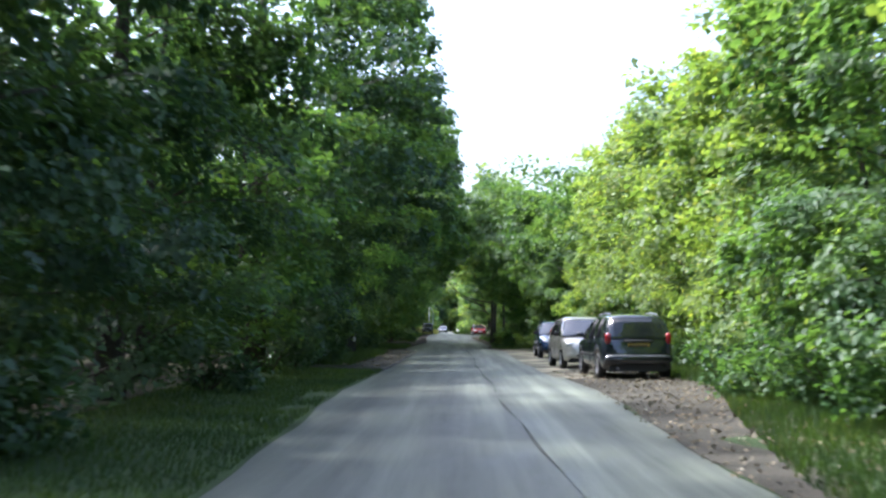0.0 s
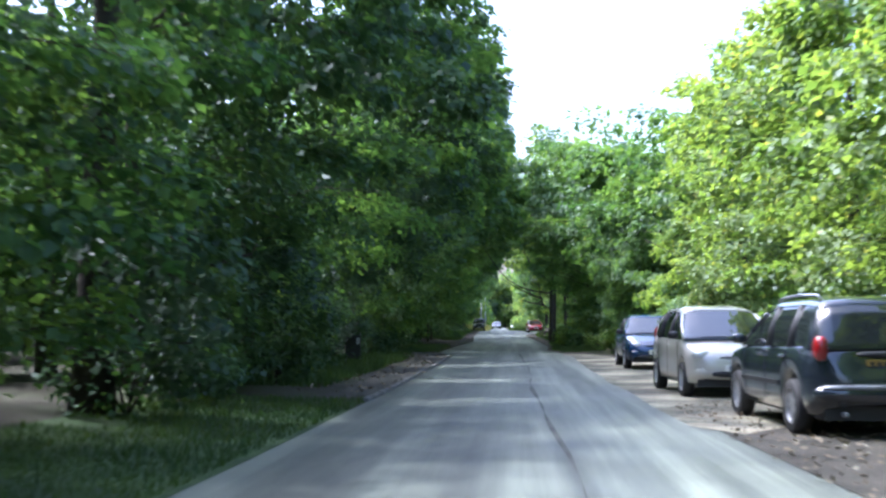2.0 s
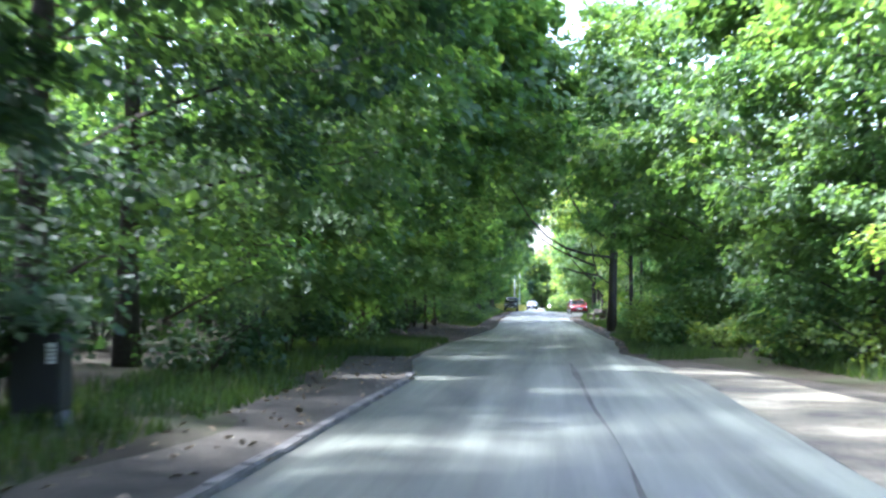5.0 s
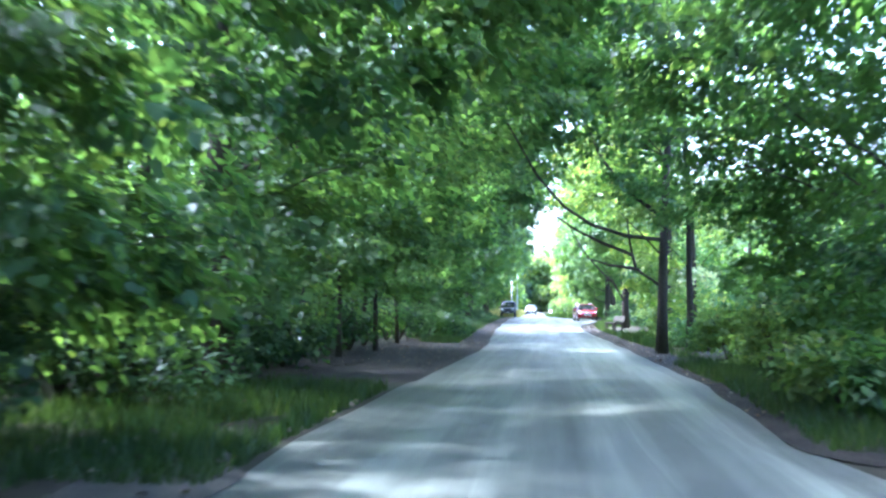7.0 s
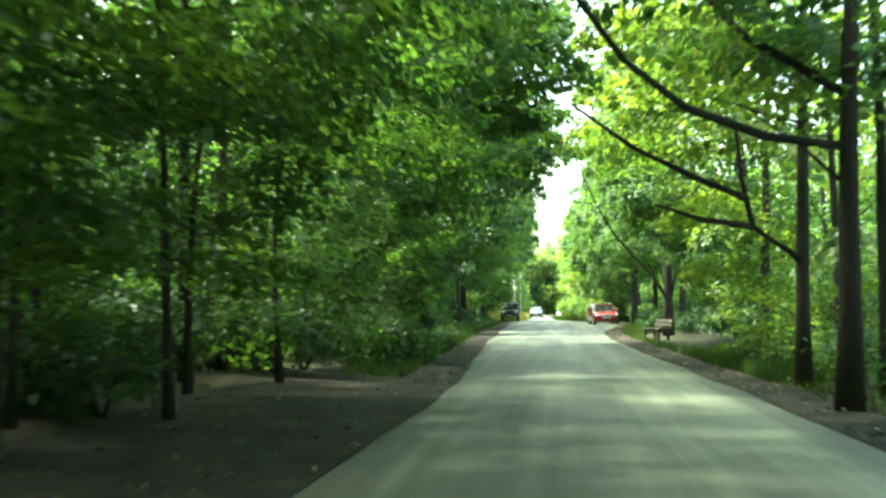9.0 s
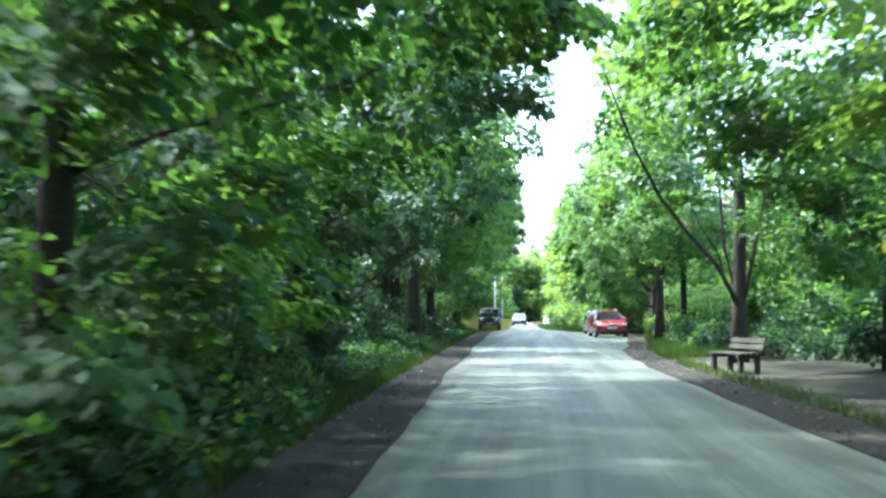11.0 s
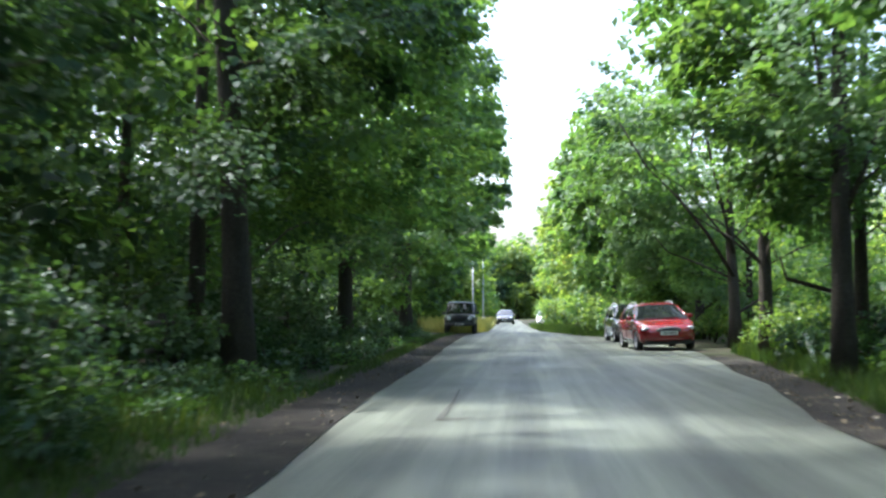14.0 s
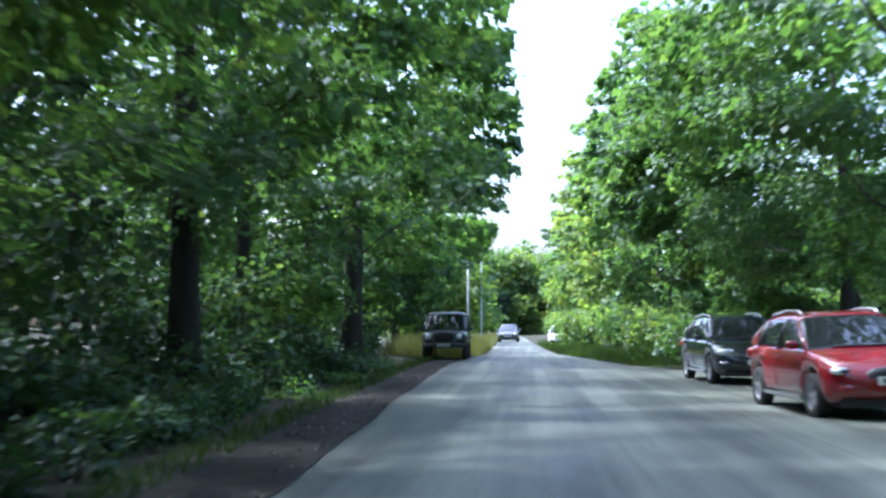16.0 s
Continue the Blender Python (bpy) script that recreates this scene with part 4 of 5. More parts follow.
            part("pillar", tube(bmesh.new(), pts, [th, th, th * 0.9], 6), M["black"] if nm == "pillar_mid" else paint, thing, "", True)
        # doors: seams, handle, rub strip, mirror
        for sy in st["seams"]:
            zt = float(top(sy))
            part("door_seam", boxed(sx * half(sy) - 0.004, sx * half(sy) + 0.003, sy - 0.004, sy + 0.004, sill + 0.1, zt - 0.06), M["black"], thing)
        for hy in st["handles"]:
            bead(thing, "door_handle", st.get("handle_mat", paint), (sx * (half(hy) + 0.012), hy, belt - 0.12), (0.018, 0.10, 0.018))
        if "rub" in st:
            part("rub_strip", boxed(sx * (half(0) - 0.004), sx * (half(0) + 0.014), y_r + ra + 0.05, y_f - ra - 0.05, 0.52, 0.57, bevel=0.006), st["rub"], thing)
        if "sill_strip" in st:
            part("sill_strip", boxed(sx * (half(0) - 0.02), sx * (half(0) + 0.01), y_r + ra + 0.02, y_f - ra - 0.02, sill + 0.005, sill + 0.06, bevel=0.006), st["sill_strip"], thing)
        bead(thing, "door_mirror", st.get("mirror_mat", paint), (sx * (W / 2 + 0.07), st["mirror"], belt + 0.06), (0.09, 0.055, 0.065))
        if "rails" in st:
            a, b = st["rails"]
            zz = lambda v: float(roof(v)) + 0.05  # noqa: E731
            pts = [Vector((sx * 0.56, a, zz(a) - 0.05)), Vector((sx * 0.56, a + 0.15, zz(a + 0.15))), Vector((sx * 0.56, (a + b) / 2, zz((a + b) / 2) + 0.01)), Vector((sx * 0.56, b - 0.15, zz(b - 0.15))), Vector((sx * 0.56, b, zz(b) - 0.05))]
            part("roof_rail", tube(bmesh.new(), pts, [0.02] * 5, 8), M["alloy"], thing, "silver roof rail", True)
    for sx in (-1, 1):
        for ya in (y_f, y_r):
            wheel(thing, sx * (W / 2 - 0.10), ya, wr, 0.19, st.get("spokes", 5), st.get("rim", M["alloy"]))

    # fittings at the ends: (name, material, centre, size, turn, mirrored)
    for nm, mat, c, s, turn, twin in st["ends"]:
        tilt = st.get("lamp_tilt", 0.0) if nm == "headlamp" else 0.0
        bead(thing, nm, mat, c, s, "", turn, 3.0, tilt)
        if twin:
            bead(thing, nm, mat, (-c[0], c[1], c[2]), s, "", -turn, 3.0, tilt)
    for nm, mat, yy, z, w, h in st.get("plates", ()):
        sgn = 1 if yy > 0 else -1
        p = part("number_plate", boxed(-w / 2, w / 2, yy - 0.012, yy + 0.012, z - h / 2, z + h / 2, bevel=0.004), mat, thing)
        for k in range(6):
            x0 = -w * 0.42 + k * w * 0.14
            part("plate_bar", boxed(x0, x0 + w * 0.09, yy + sgn * 0.012, yy + sgn * 0.016, z - h * 0.3, z + h * 0.3), M["black"], p)
    return thing


BLK, CHR = M["black"], M["chrome"]
ESTATE = dict(L=4.16, W=1.75, wb=2.54, wr=0.305, front_axle=1.30, belt=0.98, mirror=0.78, tumble=0.32,
              top=[(-2.08, 0.62), (-2.03, 0.70), (-1.97, 0.95), (-1.8, 1.0), (0.9, 0.96), (1.5, 0.87), (1.9, 0.74), (2.05, 0.6), (2.08, 0.5)],
              roof=[(-1.98, 0.98), (-1.82, 1.34), (-1.68, 1.47), (-1.2, 1.51), (0.0, 1.50), (0.35, 1.43), (1.12, 0.98)], roof_panel=(-1.74, 0.34),
              pillars=[("pillar_front", 1.08, 0.36, 0.035), ("pillar_mid", -0.18, -0.16, 0.04), ("pillar_mid", -1.12, -1.08, 0.045), ("pillar_rear", -1.93, -1.72, 0.075)],
              seams=[0.78, -0.2, -1.1], handles=[0.0, -0.98], rails=(-1.5, 0.25), rub=BLK, spokes=7,
              ends=[("tail_lamp", M["red_glass"], (0.715, -1.90, 0.96), (0.075, 0.10, 0.14), 0, True), ("rear_bumper", PAINT_DARK, (0, -1.96, 0.48), (0.82, 0.14, 0.13), 0, False),
                    ("bumper_trim", M["metal_grey"], (0, -2.04, 0.55), (0.74, 0.07, 0.035), 0, False), ("tailgate_trim", BLK, (0, -1.99, 0.90), (0.36, 0.035, 0.035), 0, False),
                    ("rear_wiper", BLK, (0.15, -1.93, 1.08), (0.22, 0.012, 0.012), 0, False),
                    ("headlamp", M["lens"], (0.62, 1.86, 0.68), (0.16, 0.16, 0.09), 20, True), ("exhaust_tip", M["metal_grey"], (-0.5, -2.02, 0.26), (0.03, 0.08, 0.03), 0, False)],
              plates=[("rear", M["plate_y"], -2.005, 0.79, 0.52, 0.11)])
JAZZ = dict(L=3.84, W=1.69, wb=2.45, wr=0.29, front_axle=1.20, belt=0.97, mirror=0.98, tumble=0.33,
            top=[(-1.92, 0.55), (-1.87, 0.72), (-1.82, 0.95), (-1.6, 1.0), (1.15, 0.97), (1.5, 0.87), (1.75, 0.77), (1.87, 0.68), (1.92, 0.45)],
            roof=[(-1.84, 0.97), (-1.68, 1.30), (-1.52, 1.43), (-1.0, 1.50), (-0.1, 1.51), (0.35, 1.45), (1.36, 0.97)], roof_panel=(-1.6, 0.36),
            pillars=[("pillar_front", 1.3, 0.36, 0.038), ("pillar_mid", 0.0, -0.02, 0.04), ("pillar_mid", -0.98, -0.95, 0.05), ("pillar_rear", -1.78, -1.55, 0.075)],
            seams=[0.98, 0.02, -0.9], handles=[0.15, -0.78], spokes=6, mirror_mat=BLK,
            ends=[("headlamp", M["lens"], (0.58, 1.72, 0.715), (0.17, 0.12, 0.07), 24, True), ("front_bumper", PAINT_SILVER, (0, 1.78, 0.43), (0.72, 0.12, 0.13), 0, False),
                  ("air_intake", BLK, (0, 1.90, 0.40), (0.46, 0.03, 0.055), 0, False), ("grille", BLK, (0, 1.85, 0.66), (0.36, 0.035, 0.03), 0, False), ("badge", CHR, (0, 1.885, 0.67), (0.055, 0.012, 0.045), 0, False),
                  ("wiper", BLK, (0.25, 1.33, 1.0), (0.26, 0.02, 0.012), 0, True),
                  ("tail_lamp", M["red_glass"], (0.69, -1.74, 1.0), (0.085, 0.09, 0.17), 0, True)],
            plates=[("front", M["plate_w"], 1.925, 0.50, 0.50, 0.105)])
CLIO = dict(lamp_tilt=-20, L=3.99, W=1.68, wb=2.575, wr=0.30, front_axle=1.20, belt=0.93, mirror=0.80, tumble=0.34,
            top=[(-1.99, 0.55), (-1.94, 0.74), (-1.88, 0.92), (-1.65, 0.97), (0.98, 0.94), (1.45, 0.84), (1.78, 0.72), (1.93, 0.6), (1.99, 0.48)],
            roof=[(-1.90, 0.93), (-1.68, 1.18), (-1.45, 1.32), (-0.9, 1.40), (-0.1, 1.415), (0.25, 1.36), (1.18, 0.93)], roof_panel=(-1.5, 0.26),
            pillars=[("pillar_front", 1.12, 0.27, 0.036), ("pillar_mid", -0.42, -0.34, 0.045), ("pillar_rear", -1.6, -1.3, 0.11), ("pillar_rear", -1.82, -1.5, 0.07)],
            seams=[0.85, -0.45], handles=[-0.28], rub=CHR, spokes=7, mirror_mat=BLK, handle_mat=CHR,
            ends=[("headlamp", M["lens"], (0.63, 1.62, 0.745), (0.12, 0.33, 0.06), 21, True), ("front_bumper", PAINT_BLUE, (0, 1.86, 0.42), (0.74, 0.12, 0.13), 0, False),
                  ("air_intake", BLK, (0, 1.965, 0.33), (0.55, 0.03, 0.06), 0, False), ("grille", BLK, (0, 1.92, 0.62), (0.34, 0.035, 0.03), 0, False), ("badge", CHR, (0, 1.95, 0.64), (0.05, 0.012, 0.06), 0, False),
                  ("wiper", BLK, (0.25, 1.16, 0.96), (0.26, 0.02, 0.012), 0, True),
                  ("tail_lamp", M["red_glass"], (0.71, -1.82, 0.82), (0.08, 0.09, 0.13), 0, True)],
            plates=[("front", M["plate_w"], 1.995, 0.46, 0.50, 0.11)])
RED = dict(L=4.1, W=1.76, wb=2.55, wr=0.31, front_axle=1.25, belt=0.94, mirror=0.78, tumble=0.36,
           top=[(-2.05, 0.55), (-2.0, 0.76), (-1.94, 0.92), (-1.7, 0.97), (0.95, 0.95), (1.5, 0.87), (1.85, 0.76), (2.0, 0.62), (2.05, 0.5)],
           roof=[(-1.95, 0.94), (-1.7, 1.22), (-1.4, 1.36), (-0.8, 1.42), (-0.1, 1.42), (0.2, 1.38), (1.1, 0.94)], roof_panel=(-1.5, 0.2),
           pillars=[("pillar_front", 1.05, 0.22, 0.036), ("pillar_mid", -0.3, -0.24, 0.04), ("pillar_mid", -1.2, -1.1, 0.05), ("pillar_rear", -1.88, -1.5, 0.09)],
           seams=[0.8, -0.3, -1.15], handles=[-0.1, -1.0], sill_strip=CHR, spokes=5, rails=(-1.4, 0.1),
           ends=[("headlamp", M["lens"], (0.63, 1.83, 0.665), (0.18, 0.11, 0.055), 22, True), ("lamp_core", BLK, (0.63, 1.89, 0.665), (0.11, 0.08, 0.03), 22, True),
                 ("front_bumper", PAINT_RED, (0, 1.9, 0.42), (0.74, 0.13, 0.14), 0, False), ("grille", BLK, (0, 1.985, 0.55), (0.40, 0.06, 0.16), 0, False),
                 ("grille_trim", CHR, (0, 2.02, 0.70), (0.12, 0.02, 0.02), 0, False),
                 ("wiper", BLK, (0.25, 1.1, 0.97), (0.26, 0.02, 0.012), 0, True), ("tail_lamp", M["red_glass"], (0.74, -1.9, 0.82), (0.1, 0.1, 0.09), 0, True)],
           plates=[("front", M["plate_w"], 2.045, 0.53, 0.50, 0.11)])
SALOON = dict(RED, L=4.4, W=1.77, wb=2.65, front_axle=1.35, rails=(-1.5, 0.2),
              top=[(-2.2, 0.55), (-2.15, 0.76), (-2.08, 0.94), (-1.8, 0.98), (1.05, 0.95), (1.6, 0.86), (1.98, 0.74), (2.15, 0.6), (2.2, 0.5)],
              roof=[(-2.08, 0.95), (-1.85, 1.22), (-1.5, 1.40), (-0.8, 1.45), (-0.1, 1.44), (0.25, 1.39), (1.2, 0.94)], roof_panel=(-1.6, 0.24),
              pillars=[("pillar_front", 1.15, 0.26, 0.036), ("pillar_mid", -0.28, -0.24, 0.04), ("pillar_mid", -1.2, -1.12, 0.05), ("pillar_rear", -1.98, -1.6, 0.09)],
              ends=[("headlamp", M["lens"], (0.64, 1.90, 0.70), (0.19, 0.18, 0.075), 24, True), ("front_bumper", PAINT_DARK, (0, 2.02, 0.42), (0.82, 0.15, 0.15), 0, False),
                    ("grille", BLK, (0, 2.12, 0.56), (0.34, 0.05, 0.10), 0, False), ("wiper", BLK, (0.25, 1.2, 0.97), (0.26, 0.02, 0.012), 0, True),
                    ("tail_lamp", M["red_glass"], (0.74, -2.06, 0.82), (0.1, 0.1, 0.09), 0, True)], plates=[("front", M["plate_w"], 2.195, 0.48, 0.50, 0.11)])
JEEP = dict(L=3.7, W=1.66, wb=2.25, wr=0.36, front_axle=1.15, belt=1.06, mirror=0.62, tumble=0.10, square=14.0, sill=0.52,
            top=[(-1.85, 0.62), (-1.82, 1.02), (-1.7, 1.08), (0.7, 1.06), (1.2, 1.02), (1.7, 0.98), (1.8, 0.85), (1.85, 0.6)],
            roof=[(-1.82, 1.06), (-1.74, 1.60), (-1.62, 1.70), (0.0, 1.72), (0.3, 1.66), (0.78, 1.06)], roof_panel=(-1.72, 0.3), roof_paint=M["metal_grey"],
            pillars=[("pillar_front", 0.75, 0.34, 0.04), ("pillar_mid", -0.3, -0.3, 0.05), ("pillar_mid", -1.05, -1.05, 0.06), ("pillar_rear", -1.76, -1.66, 0.09)],
            seams=[0.6, -0.32], handles=[-0.15], spokes=6, rim=BLK, mirror_mat=BLK,
            ends=[("headlamp", M["lens"], (0.56, 1.82, 0.84), (0.10, 0.05, 0.10), 0, True), ("front_bumper", BLK, (0, 1.92, 0.52), (0.80, 0.10, 0.10), 0, False), ("grille", BLK, (0, 1.84, 0.84), (0.36, 0.04, 0.17), 0, False),
                  ("wheel_arch", BLK, (0.74, 1.15, 0.80), (0.14, 0.46, 0.07), 0, True), ("wheel_arch", BLK, (0.74, -1.10, 0.80), (0.14, 0.46, 0.07), 0, True), ("wiper", BLK, (0.25, 0.80, 1.10), (0.24, 0.02, 0.012), 0, True),
                  ("tail_lamp", M["red_glass"], (0.66, -1.84, 0.74), (0.07, 0.03, 0.10), 0, True)],
            plates=[("front", M["plate_w"], 2.03, 0.52, 0.46, 0.10)])

car("estate_car", 4.98, 42.55, 3, ESTATE, PAINT_DARK, "dark blue-black estate car with roof rails on the dirt strip")
car("hatchback", 4.63, 49.05, 183, JAZZ, PAINT_SILVER, "pale silver five-door hatchback parked facing the traffic")
car("hatchback", 4.82, 60.85, 180, CLIO, PAINT_BLUE, "blue three-door hatchback parked on sandy gravel")
car("hatchback", 3.4, 171.3, 185, RED, PAINT_RED, "red hatchback with chrome sill strips at the lane's edge", 2.0)
car("estate_car", 3.5, 180.6, 183, SALOON, PAINT_DARK, "dark estate car with bright reflections behind a red hatchback", 1.5)
car("off_roader", -4.12, 198.3, 180, JEEP, PAINT_GREEN, "dark boxy off-roader parked on the dirt verge")
car("hatchback", 1.25, 232, 178, CLIO, PAINT_WHITE, "white hatchback parked in the sun at the lane's edge")
car("estate_car", -2.5, 256, 178, SALOON, PAINT_DARK, "dark estate car with a bright windscreen far down the lane")


# ---- grass, kerb, bench, bin, fence, fallen leaves ----
def grass(name, left, right, y0, y1, count, height, mat, label, seed, lie=0.25):
    """Many thin bent blades on a stretch of verge."""
    rng = np.random.default_rng(seed)
    ys = rng.uniform(y0, y1, count)
    f = rng.random(count)
    xs = np.array([left(y) + (right(y) - left(y)) * g for y, g in zip(ys, f)])
    keep = np.array([noise.noise(Vector((x * 0.9, y * 0.5, 2.0))) > -0.5 for x, y in zip(xs, ys)])
    xs, ys = xs[keep], ys[keep]
    n = len(xs)
    zs = np.array([bank(x, y) for x, y in zip(xs, ys)]) - 0.01
    tall = height * rng.uniform(0.35, 1.25, n)
    a = rng.uniform(0, 2 * math.pi, n)
    w = rng.uniform(0.006, 0.014, n) * (1 + height)
    side = np.stack([np.cos(a) * w, np.sin(a) * w, 0 * a], 1)
    bend = np.stack([rng.normal(0, lie, n) * tall, rng.normal(0, lie, n) * tall, tall], 1)
    root = np.stack([xs, ys, zs], 1)
    co = np.stack([root - side, root + side, root + bend], 1).reshape(-1, 3)
    me = bpy.data.meshes.new(name)
    me.from_pydata(co.tolist(), [], np.arange(3 * n).reshape(-1, 3).tolist())
    me.materials.append(mat)
    return tagged(new(name, me), label, "grass", "", "stuff")


G = M["grass"]
grass("verge_grass", lambda y: road_l(y) - 3.0, lambda y: road_l(y) - 0.02, 8, 47, 40000, 0.10, G, "short green grass on the shaded verge", 1)
grass("verge_grass", lambda y: road_r(y) + np.interp(y, [13, 18, 22, 29, 36], [0.03, 0.03, 0.3, 1.2, 2.3]), lambda y: road_r(y) + 4.0, 8, 36, 27000, 0.18, G, "short sunlit grass on the verge", 2)
grass("verge_grass", lambda y: road_r(y) + 2.4, lambda y: road_r(y) + 4.0, 33, 78, 12000, 0.28, G, "rough grass behind the parked cars", 3)
grass("verge_grass", lambda y: road_l(y) - 3.4, lambda y: road_l(y) - 1.3, 50, 87, 14000, 0.22, G, "rough grass behind the dirt strip", 4)
grass("verge_grass", lambda y: road_l(y) - 1.6, lambda y: road_l(y) - 0.1, 77, 87, 6000, 0.2, G, "short green grass on the verge", 5)
grass("verge_grass", lambda y: road_r(y) + 0.2, lambda y: road_r(y) + 2.0, 77, 95, 8000, 0.22, G, "short green grass on the verge", 6)
grass("verge_grass", lambda y: road_r(y) + 0.7, lambda y: road_r(y) + 2.6, 106, 118, 8000, 0.3, G, "tall sunlit grass at the lane's edge", 7)
grass("verge_grass", lambda y: road_l(y) - 2.2, lambda y: road_l(y) - 0.9, 108, 136, 8000, 0.24, G, "tall grass at the lane's edge", 8)
grass("verge_grass", lambda y: road_l(y) - 3.6, lambda y: road_l(y) - 1.3, 134, 152, 6000, 0.3, G, "long rough grass at the edge of the wood", 9)
grass("verge_grass", lambda y: road_r(y) + 0.9, lambda y: road_r(y) + 2.8, 139, 168, 14000, 0.35, G, "rough grass at the lane's edge", 10)
grass("bank_grass", lambda y: road_l(y) - 3.4, lambda y: road_l(y) - 0.1, 199, 250, 14000, 0.8, M["sunlit_grass"], "long grass paled in colour for the sun on it", 11)
grass("bank_grass", lambda y: road_r(y) + 0.1, lambda y: road_r(y) + 2.4, 190, 240, 9000, 0.45, G, "long rough grass in the sun", 12)

grass("verge_grass", lambda y: road_l(y) - 1.35, lambda y: road_l(y) - 0.85, 112, 198, 7000, 0.16, G, "thin ragged grass fringe along the dirt", 13)
grass("verge_grass", lambda y: road_r(y) + 0.75, lambda y: road_r(y) + 1.25, 80, 160, 6000, 0.16, G, "thin ragged grass fringe along the dirt", 14)


def scatter(name, left, right, y0, y1, count, size, mat, label, seed):
    rng = np.random.default_rng(seed)
    ys = rng.uniform(y0, y1, count)
    xs = np.array([left(y) + (right(y) - left(y)) * rng.random() for y in ys])
    c = np.stack([xs, ys, np.array([max(bank(x, y), float(land_z(y))) for x, y in zip(xs, ys)]) + 0.035], 1)
    o = np.stack([rng.normal(0, 1, count), rng.normal(0, 1, count), np.full(count, 0.35)], 1)
    me = leaves(name, c, o, rng, size, mat, 0.0)
    return tagged(new(name, me), label, "leaf litter", "", "stuff")


scatter("leaf_litter", lambda y: road_r(y) - 0.2, lambda y: road_r(y) + 2.6, 18, 46, 2600, 0.055, M["litter"], "fallen brown leaves on the dirt", 21)
scatter("leaf_litter", lambda y: road_l(y) - 1.7, lambda y: road_l(y) + 0.1, 48, 86, 350, 0.08, M["litter"], "fallen leaves and scraps on the dirt strip", 22)
scatter("leaf_litter", lambda y: road_l(y) - 3.2, lambda y: road_l(y) + 0.1, 92, 204, 2600, 0.05, M["litter"], "fallen leaves on the dark dirt", 23)
scatter("leaf_litter", lambda y: road_r(y) - 0.1, lambda y: road_r(y) + 1.6, 82, 162, 1800, 0.05, M["litter"], "fallen leaves on the dark dirt", 24)

kerb = empty("kerb", pose(0, 0, 0), "row of low pale kerb stones along the lane", "kerb", "", "structure")
stone = boxed(-0.06, 0.06, -0.44, 0.44, -0.12, 0.05, bevel=0.012)
first = part("kerb_stone", stone, M["kerb"], kerb)
for k, y in enumerate(np.arange(47, 71, 0.905)):
    st = first if k == 0 else first.copy()
    if k:
        scene.collection.objects.link(st)
        st.parent = kerb
    slope = math.degrees(math.atan2(float(road_l(y + 0.5) - road_l(y - 0.5)), 1.0))
    st.matrix_basis = pose(float(road_l(y)) - 0.04, y, float(land_z(y)) + random.uniform(-0.012, 0.008), random.uniform(-0.6, 0.6), random.uniform(-2, 2), -slope)


def park_bench(x, y, rz):
    thing = empty("park_bench", pose(x, y, bank(x, y) - 0.03, 0, 0, rz), "weathered wooden slatted bench on stout legs beside a tree", "bench")
    W0 = M["wood"]
    for k in range(4):
        part("seat_slat", boxed(-0.75, 0.75, -0.24 + k * 0.125, -0.14 + k * 0.125, 0.43, 0.47, bevel=0.006), W0, thing)
    for k in range(2):
        s = part("back_slat", boxed(-0.75, 0.75, -0.02, 0.02, 0.0, 0.11, bevel=0.006), W0, thing)
        s.matrix_basis = pose(0, 0.28 + 0.035 * k, 0.53 + 0.135 * k, -12)
    for sx in (-0.6, 0.6):
        part("leg", boxed(sx - 0.05, sx + 0.05, -0.22, -0.12, 0, 0.43, bevel=0.008), W0, thing)
        part("leg", boxed(sx - 0.05, sx + 0.05, 0.16, 0.26, 0, 0.43, bevel=0.008), W0, thing)
        part("bearer", boxed(sx - 0.045, sx + 0.045, -0.25, 0.27, 0.35, 0.43, bevel=0.006), W0, thing)
        b = part("back_post", boxed(-0.04, 0.04, -0.03, 0.03, 0, 0.4, bevel=0.006), W0, thing)
        b.matrix_basis = pose(sx, 0.31, 0.4, -12)
    return thing


park_bench(3.62, 130.8, -72)


def litter_bin(x, y, rz):
    thing = empty("litter_bin", pose(x, y, bank(x, y) - 0.01, 0, 0, rz), "dark square litter bin with a small white notice", "bin")
    part("bin_body", boxed(-0.22, 0.22, -0.2, 0.2, 0.12, 0.82, bevel=0.02), M["black"], thing)
    part("lid", boxed(-0.29, 0.29, -0.25, 0.25, 0.92, 0.97, bevel=0.012), M["black"], thing)
    for sx in (-0.2, 0.2):
        part("lid_post", boxed(sx - 0.015, sx + 0.015, -0.02, 0.02, 0.8, 0.93), M["metal_grey"], thing)
        part("foot", boxed(sx - 0.03, sx + 0.03, -0.15, 0.15, 0, 0.13), M["metal_grey"], thing)
    n = part("notice", boxed(0.1, 0.19, -0.212, -0.204, 0.56, 0.74, bevel=0.002), M["white"], thing, "small white notice")
    for k in range(4):
        part("notice_bar", boxed(0.112, 0.178, -0.215, -0.2125, 0.585 + k * 0.035, 0.597 + k * 0.035), M["metal_grey"], n)
    return thing


litter_bin(-3.66, 62.2, 6)


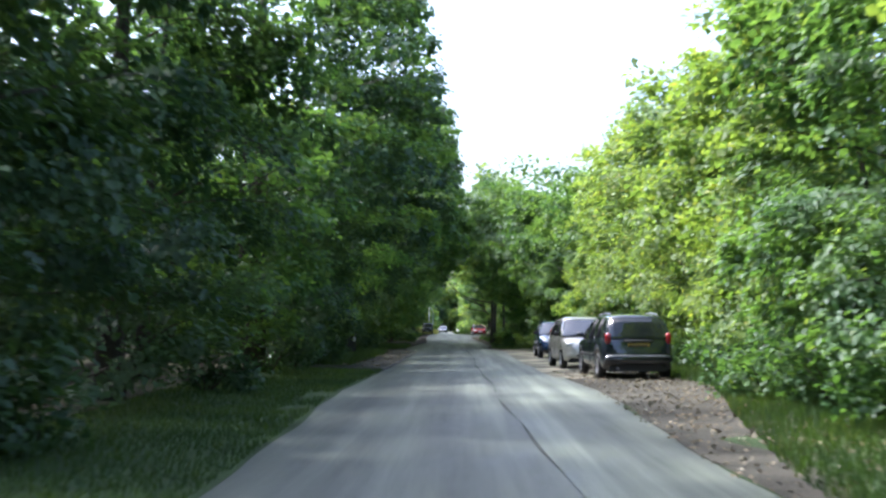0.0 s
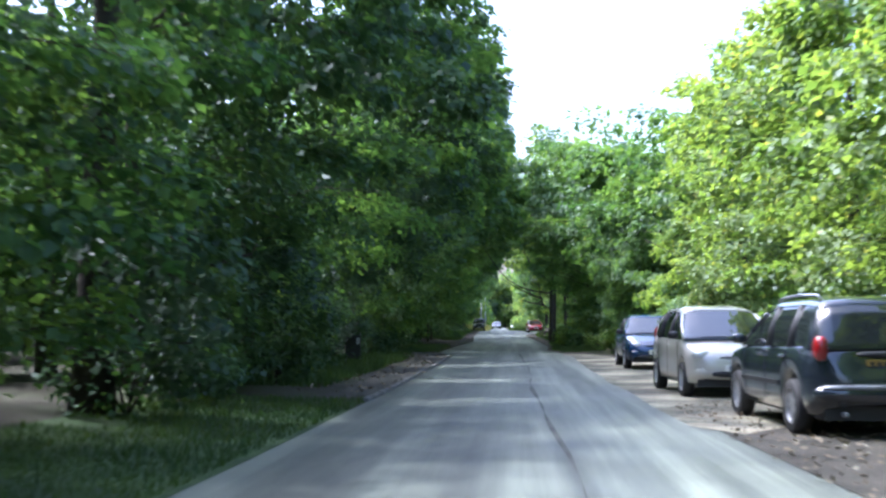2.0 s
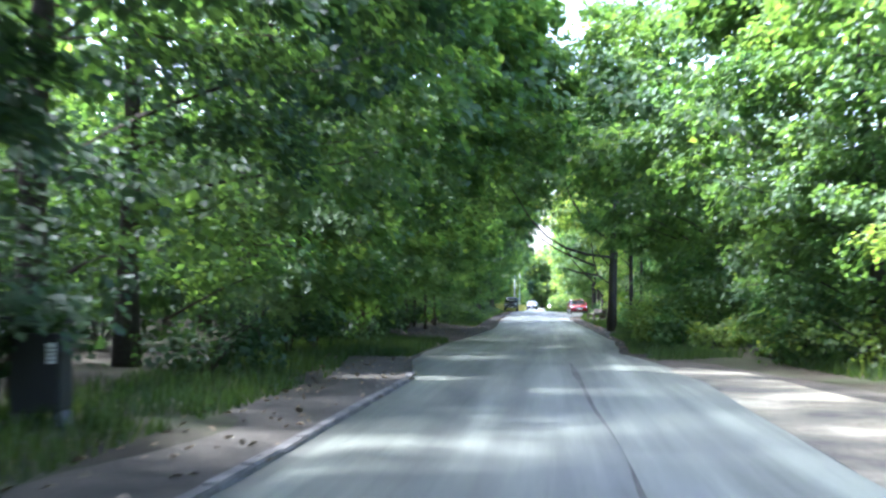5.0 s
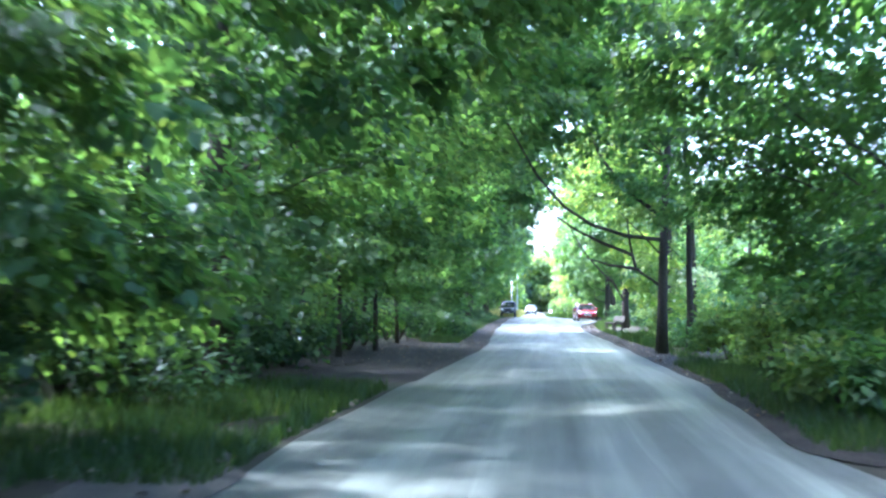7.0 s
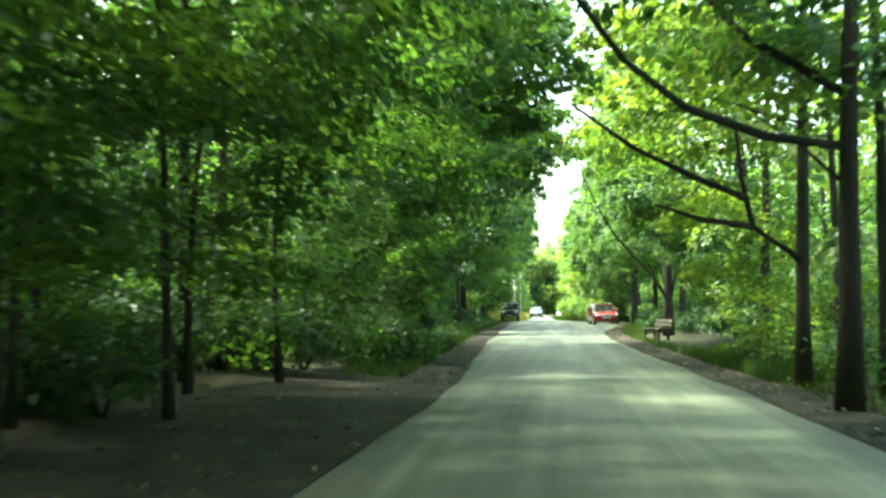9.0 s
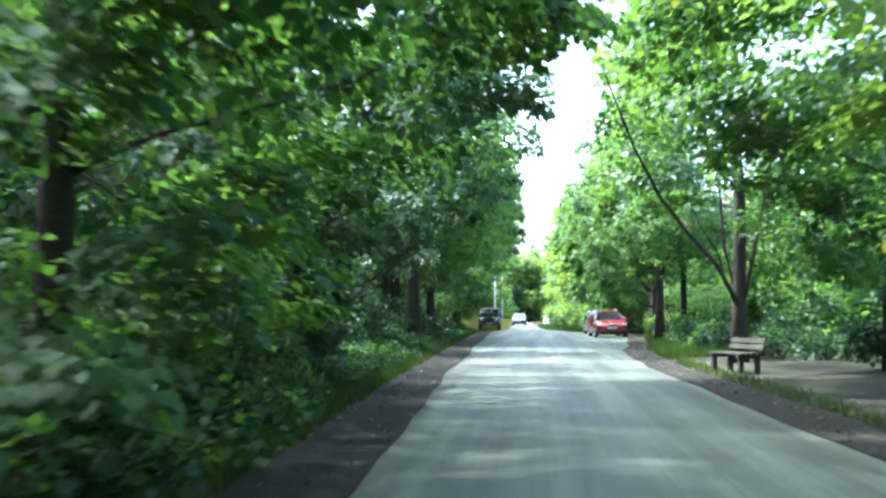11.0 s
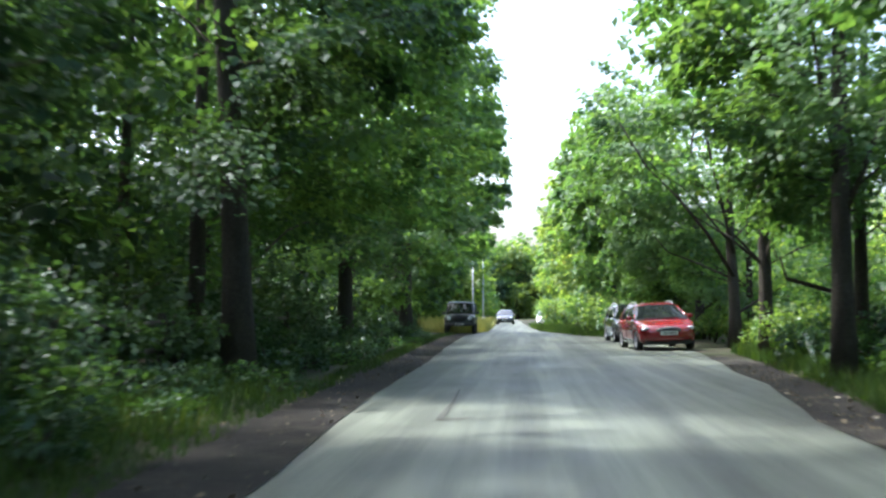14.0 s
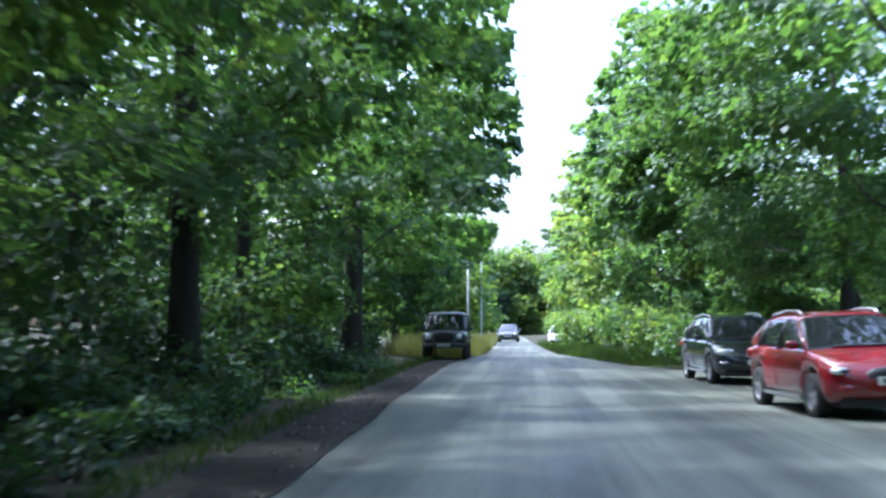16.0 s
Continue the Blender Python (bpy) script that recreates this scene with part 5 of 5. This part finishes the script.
def post_and_rail(points, heights=(0.5, 0.92), mat="old_wood", label="old wooden post-and-rail fence at the wood's edge"):
    thing = empty("rail_fence", pose(*points[0], bank(*points[0])), label, "fence")
    base = Vector((*points[0], bank(*points[0])))
    spots = [Vector((x, y, bank(x, y))) - base for x, y in points]
    for v in spots:
        p = part("post", boxed(-0.06, 0.06, -0.06, 0.06, -0.2, 1.08, bevel=0.012), M[mat], thing)
        p.matrix_basis = pose(v.x, v.y, v.z, random.uniform(-2, 2), random.uniform(-2, 2), random.uniform(-8, 8))
    for a, b in zip(spots, spots[1:]):
        for z in heights:
            part("rail", tube(bmesh.new(), [a + Vector((0, 0.05, z)), (a + b) / 2 + Vector((0, 0.05, z - 0.015)), b + Vector((0, 0.05, z))], [0.05, 0.045, 0.05], 7), M[mat], thing, "", True)


post_and_rail([(-6.4, 142.0), (-6.5, 145.4), (-6.5, 149.0), (-6.6, 152.4), (-6.6, 156.0), (-6.7, 159.5), (-6.7, 163.0)])
post_and_rail([(6.5, 64.3), (8.6, 64.6), (10.7, 64.9)], (0.28, 0.62, 0.97), "pale_wood", "weathered grey three-rail wooden fence behind the lay-by")

marker = empty("marker_post", pose(4.9, 157.0, bank(4.9, 157.0) - 0.02, 0, -18, 10), "short white marker post leaning in the grass", "post")
part("shaft", boxed(-0.035, 0.035, -0.035, 0.035, 0, 0.75, bevel=0.008), M["white"], marker)
part("cap", boxed(-0.042, 0.042, -0.042, 0.042, 0.73, 0.78, bevel=0.01), M["metal_grey"], marker)


def street_pole(x, y, h, label):
    thing = empty("street_pole", pose(x, y, bank(x, y) - 0.02), label, "pole", "street poles")
    part("shaft", tube(bmesh.new(), [Vector((0, 0, 0)), Vector((0, 0, h * 0.3)), Vector((0, 0, h))], [0.10, 0.075, 0.05], 10), M["pale_metal"], thing, "", True)
    part("base", tube(bmesh.new(), [Vector((0, 0, 0)), Vector((0, 0, 0.9))], [0.13, 0.13], 10), M["pale_metal"], thing, "", True)


street_pole(-4.6, 226, 6.0, "pale grey metal pole beside the far lane")
street_pole(-4.2, 238, 6.0, "thin grey metal pole beside the far lane")

# a bitumen mend in the asphalt: a short crooked crack filled with tar
tar = new("tar_mend", mesh_of("tar_mend", [(-1.78, 146.8, 0.027), (-1.70, 146.85, 0.027), (-1.34, 147.0, 0.027), (-1.33, 147.06, 0.027), (-1.70, 146.98, 0.027), (-1.71, 149.6, 0.027), (-1.76, 152.0, 0.027), (-1.785, 152.0, 0.027), (-1.75, 149.5, 0.027), (-1.78, 147.0, 0.027)],
                               [(0, 1, 4, 9), (1, 2, 3, 4), (9, 4, 5, 8), (8, 5, 6, 7)], M["joint"]))
tagged(tar, "dark tar mend in the asphalt", "road mend", "", "structure")

stick = empty("fallen_branch", pose(6.35, 39.0, bank(6.35, 39.0) - 0.03), "thin dead branch leaning in the hedge", "branch")
part("stem", tube(bmesh.new(), [Vector((0, 0, 0)), Vector((0.4, 0.05, 0.45)), Vector((0.78, 0.1, 0.98)), Vector((1.1, 0.12, 1.45))], [0.035, 0.032, 0.026, 0.012], 8), M["bark"], stick, "", True)
part("side_twig", tube(bmesh.new(), [Vector((0.4, 0.05, 0.45)), Vector((0.42, -0.1, 0.7)), Vector((0.36, -0.2, 0.95))], [0.014, 0.01, 0.005], 6), M["bark"], stick, "", True)
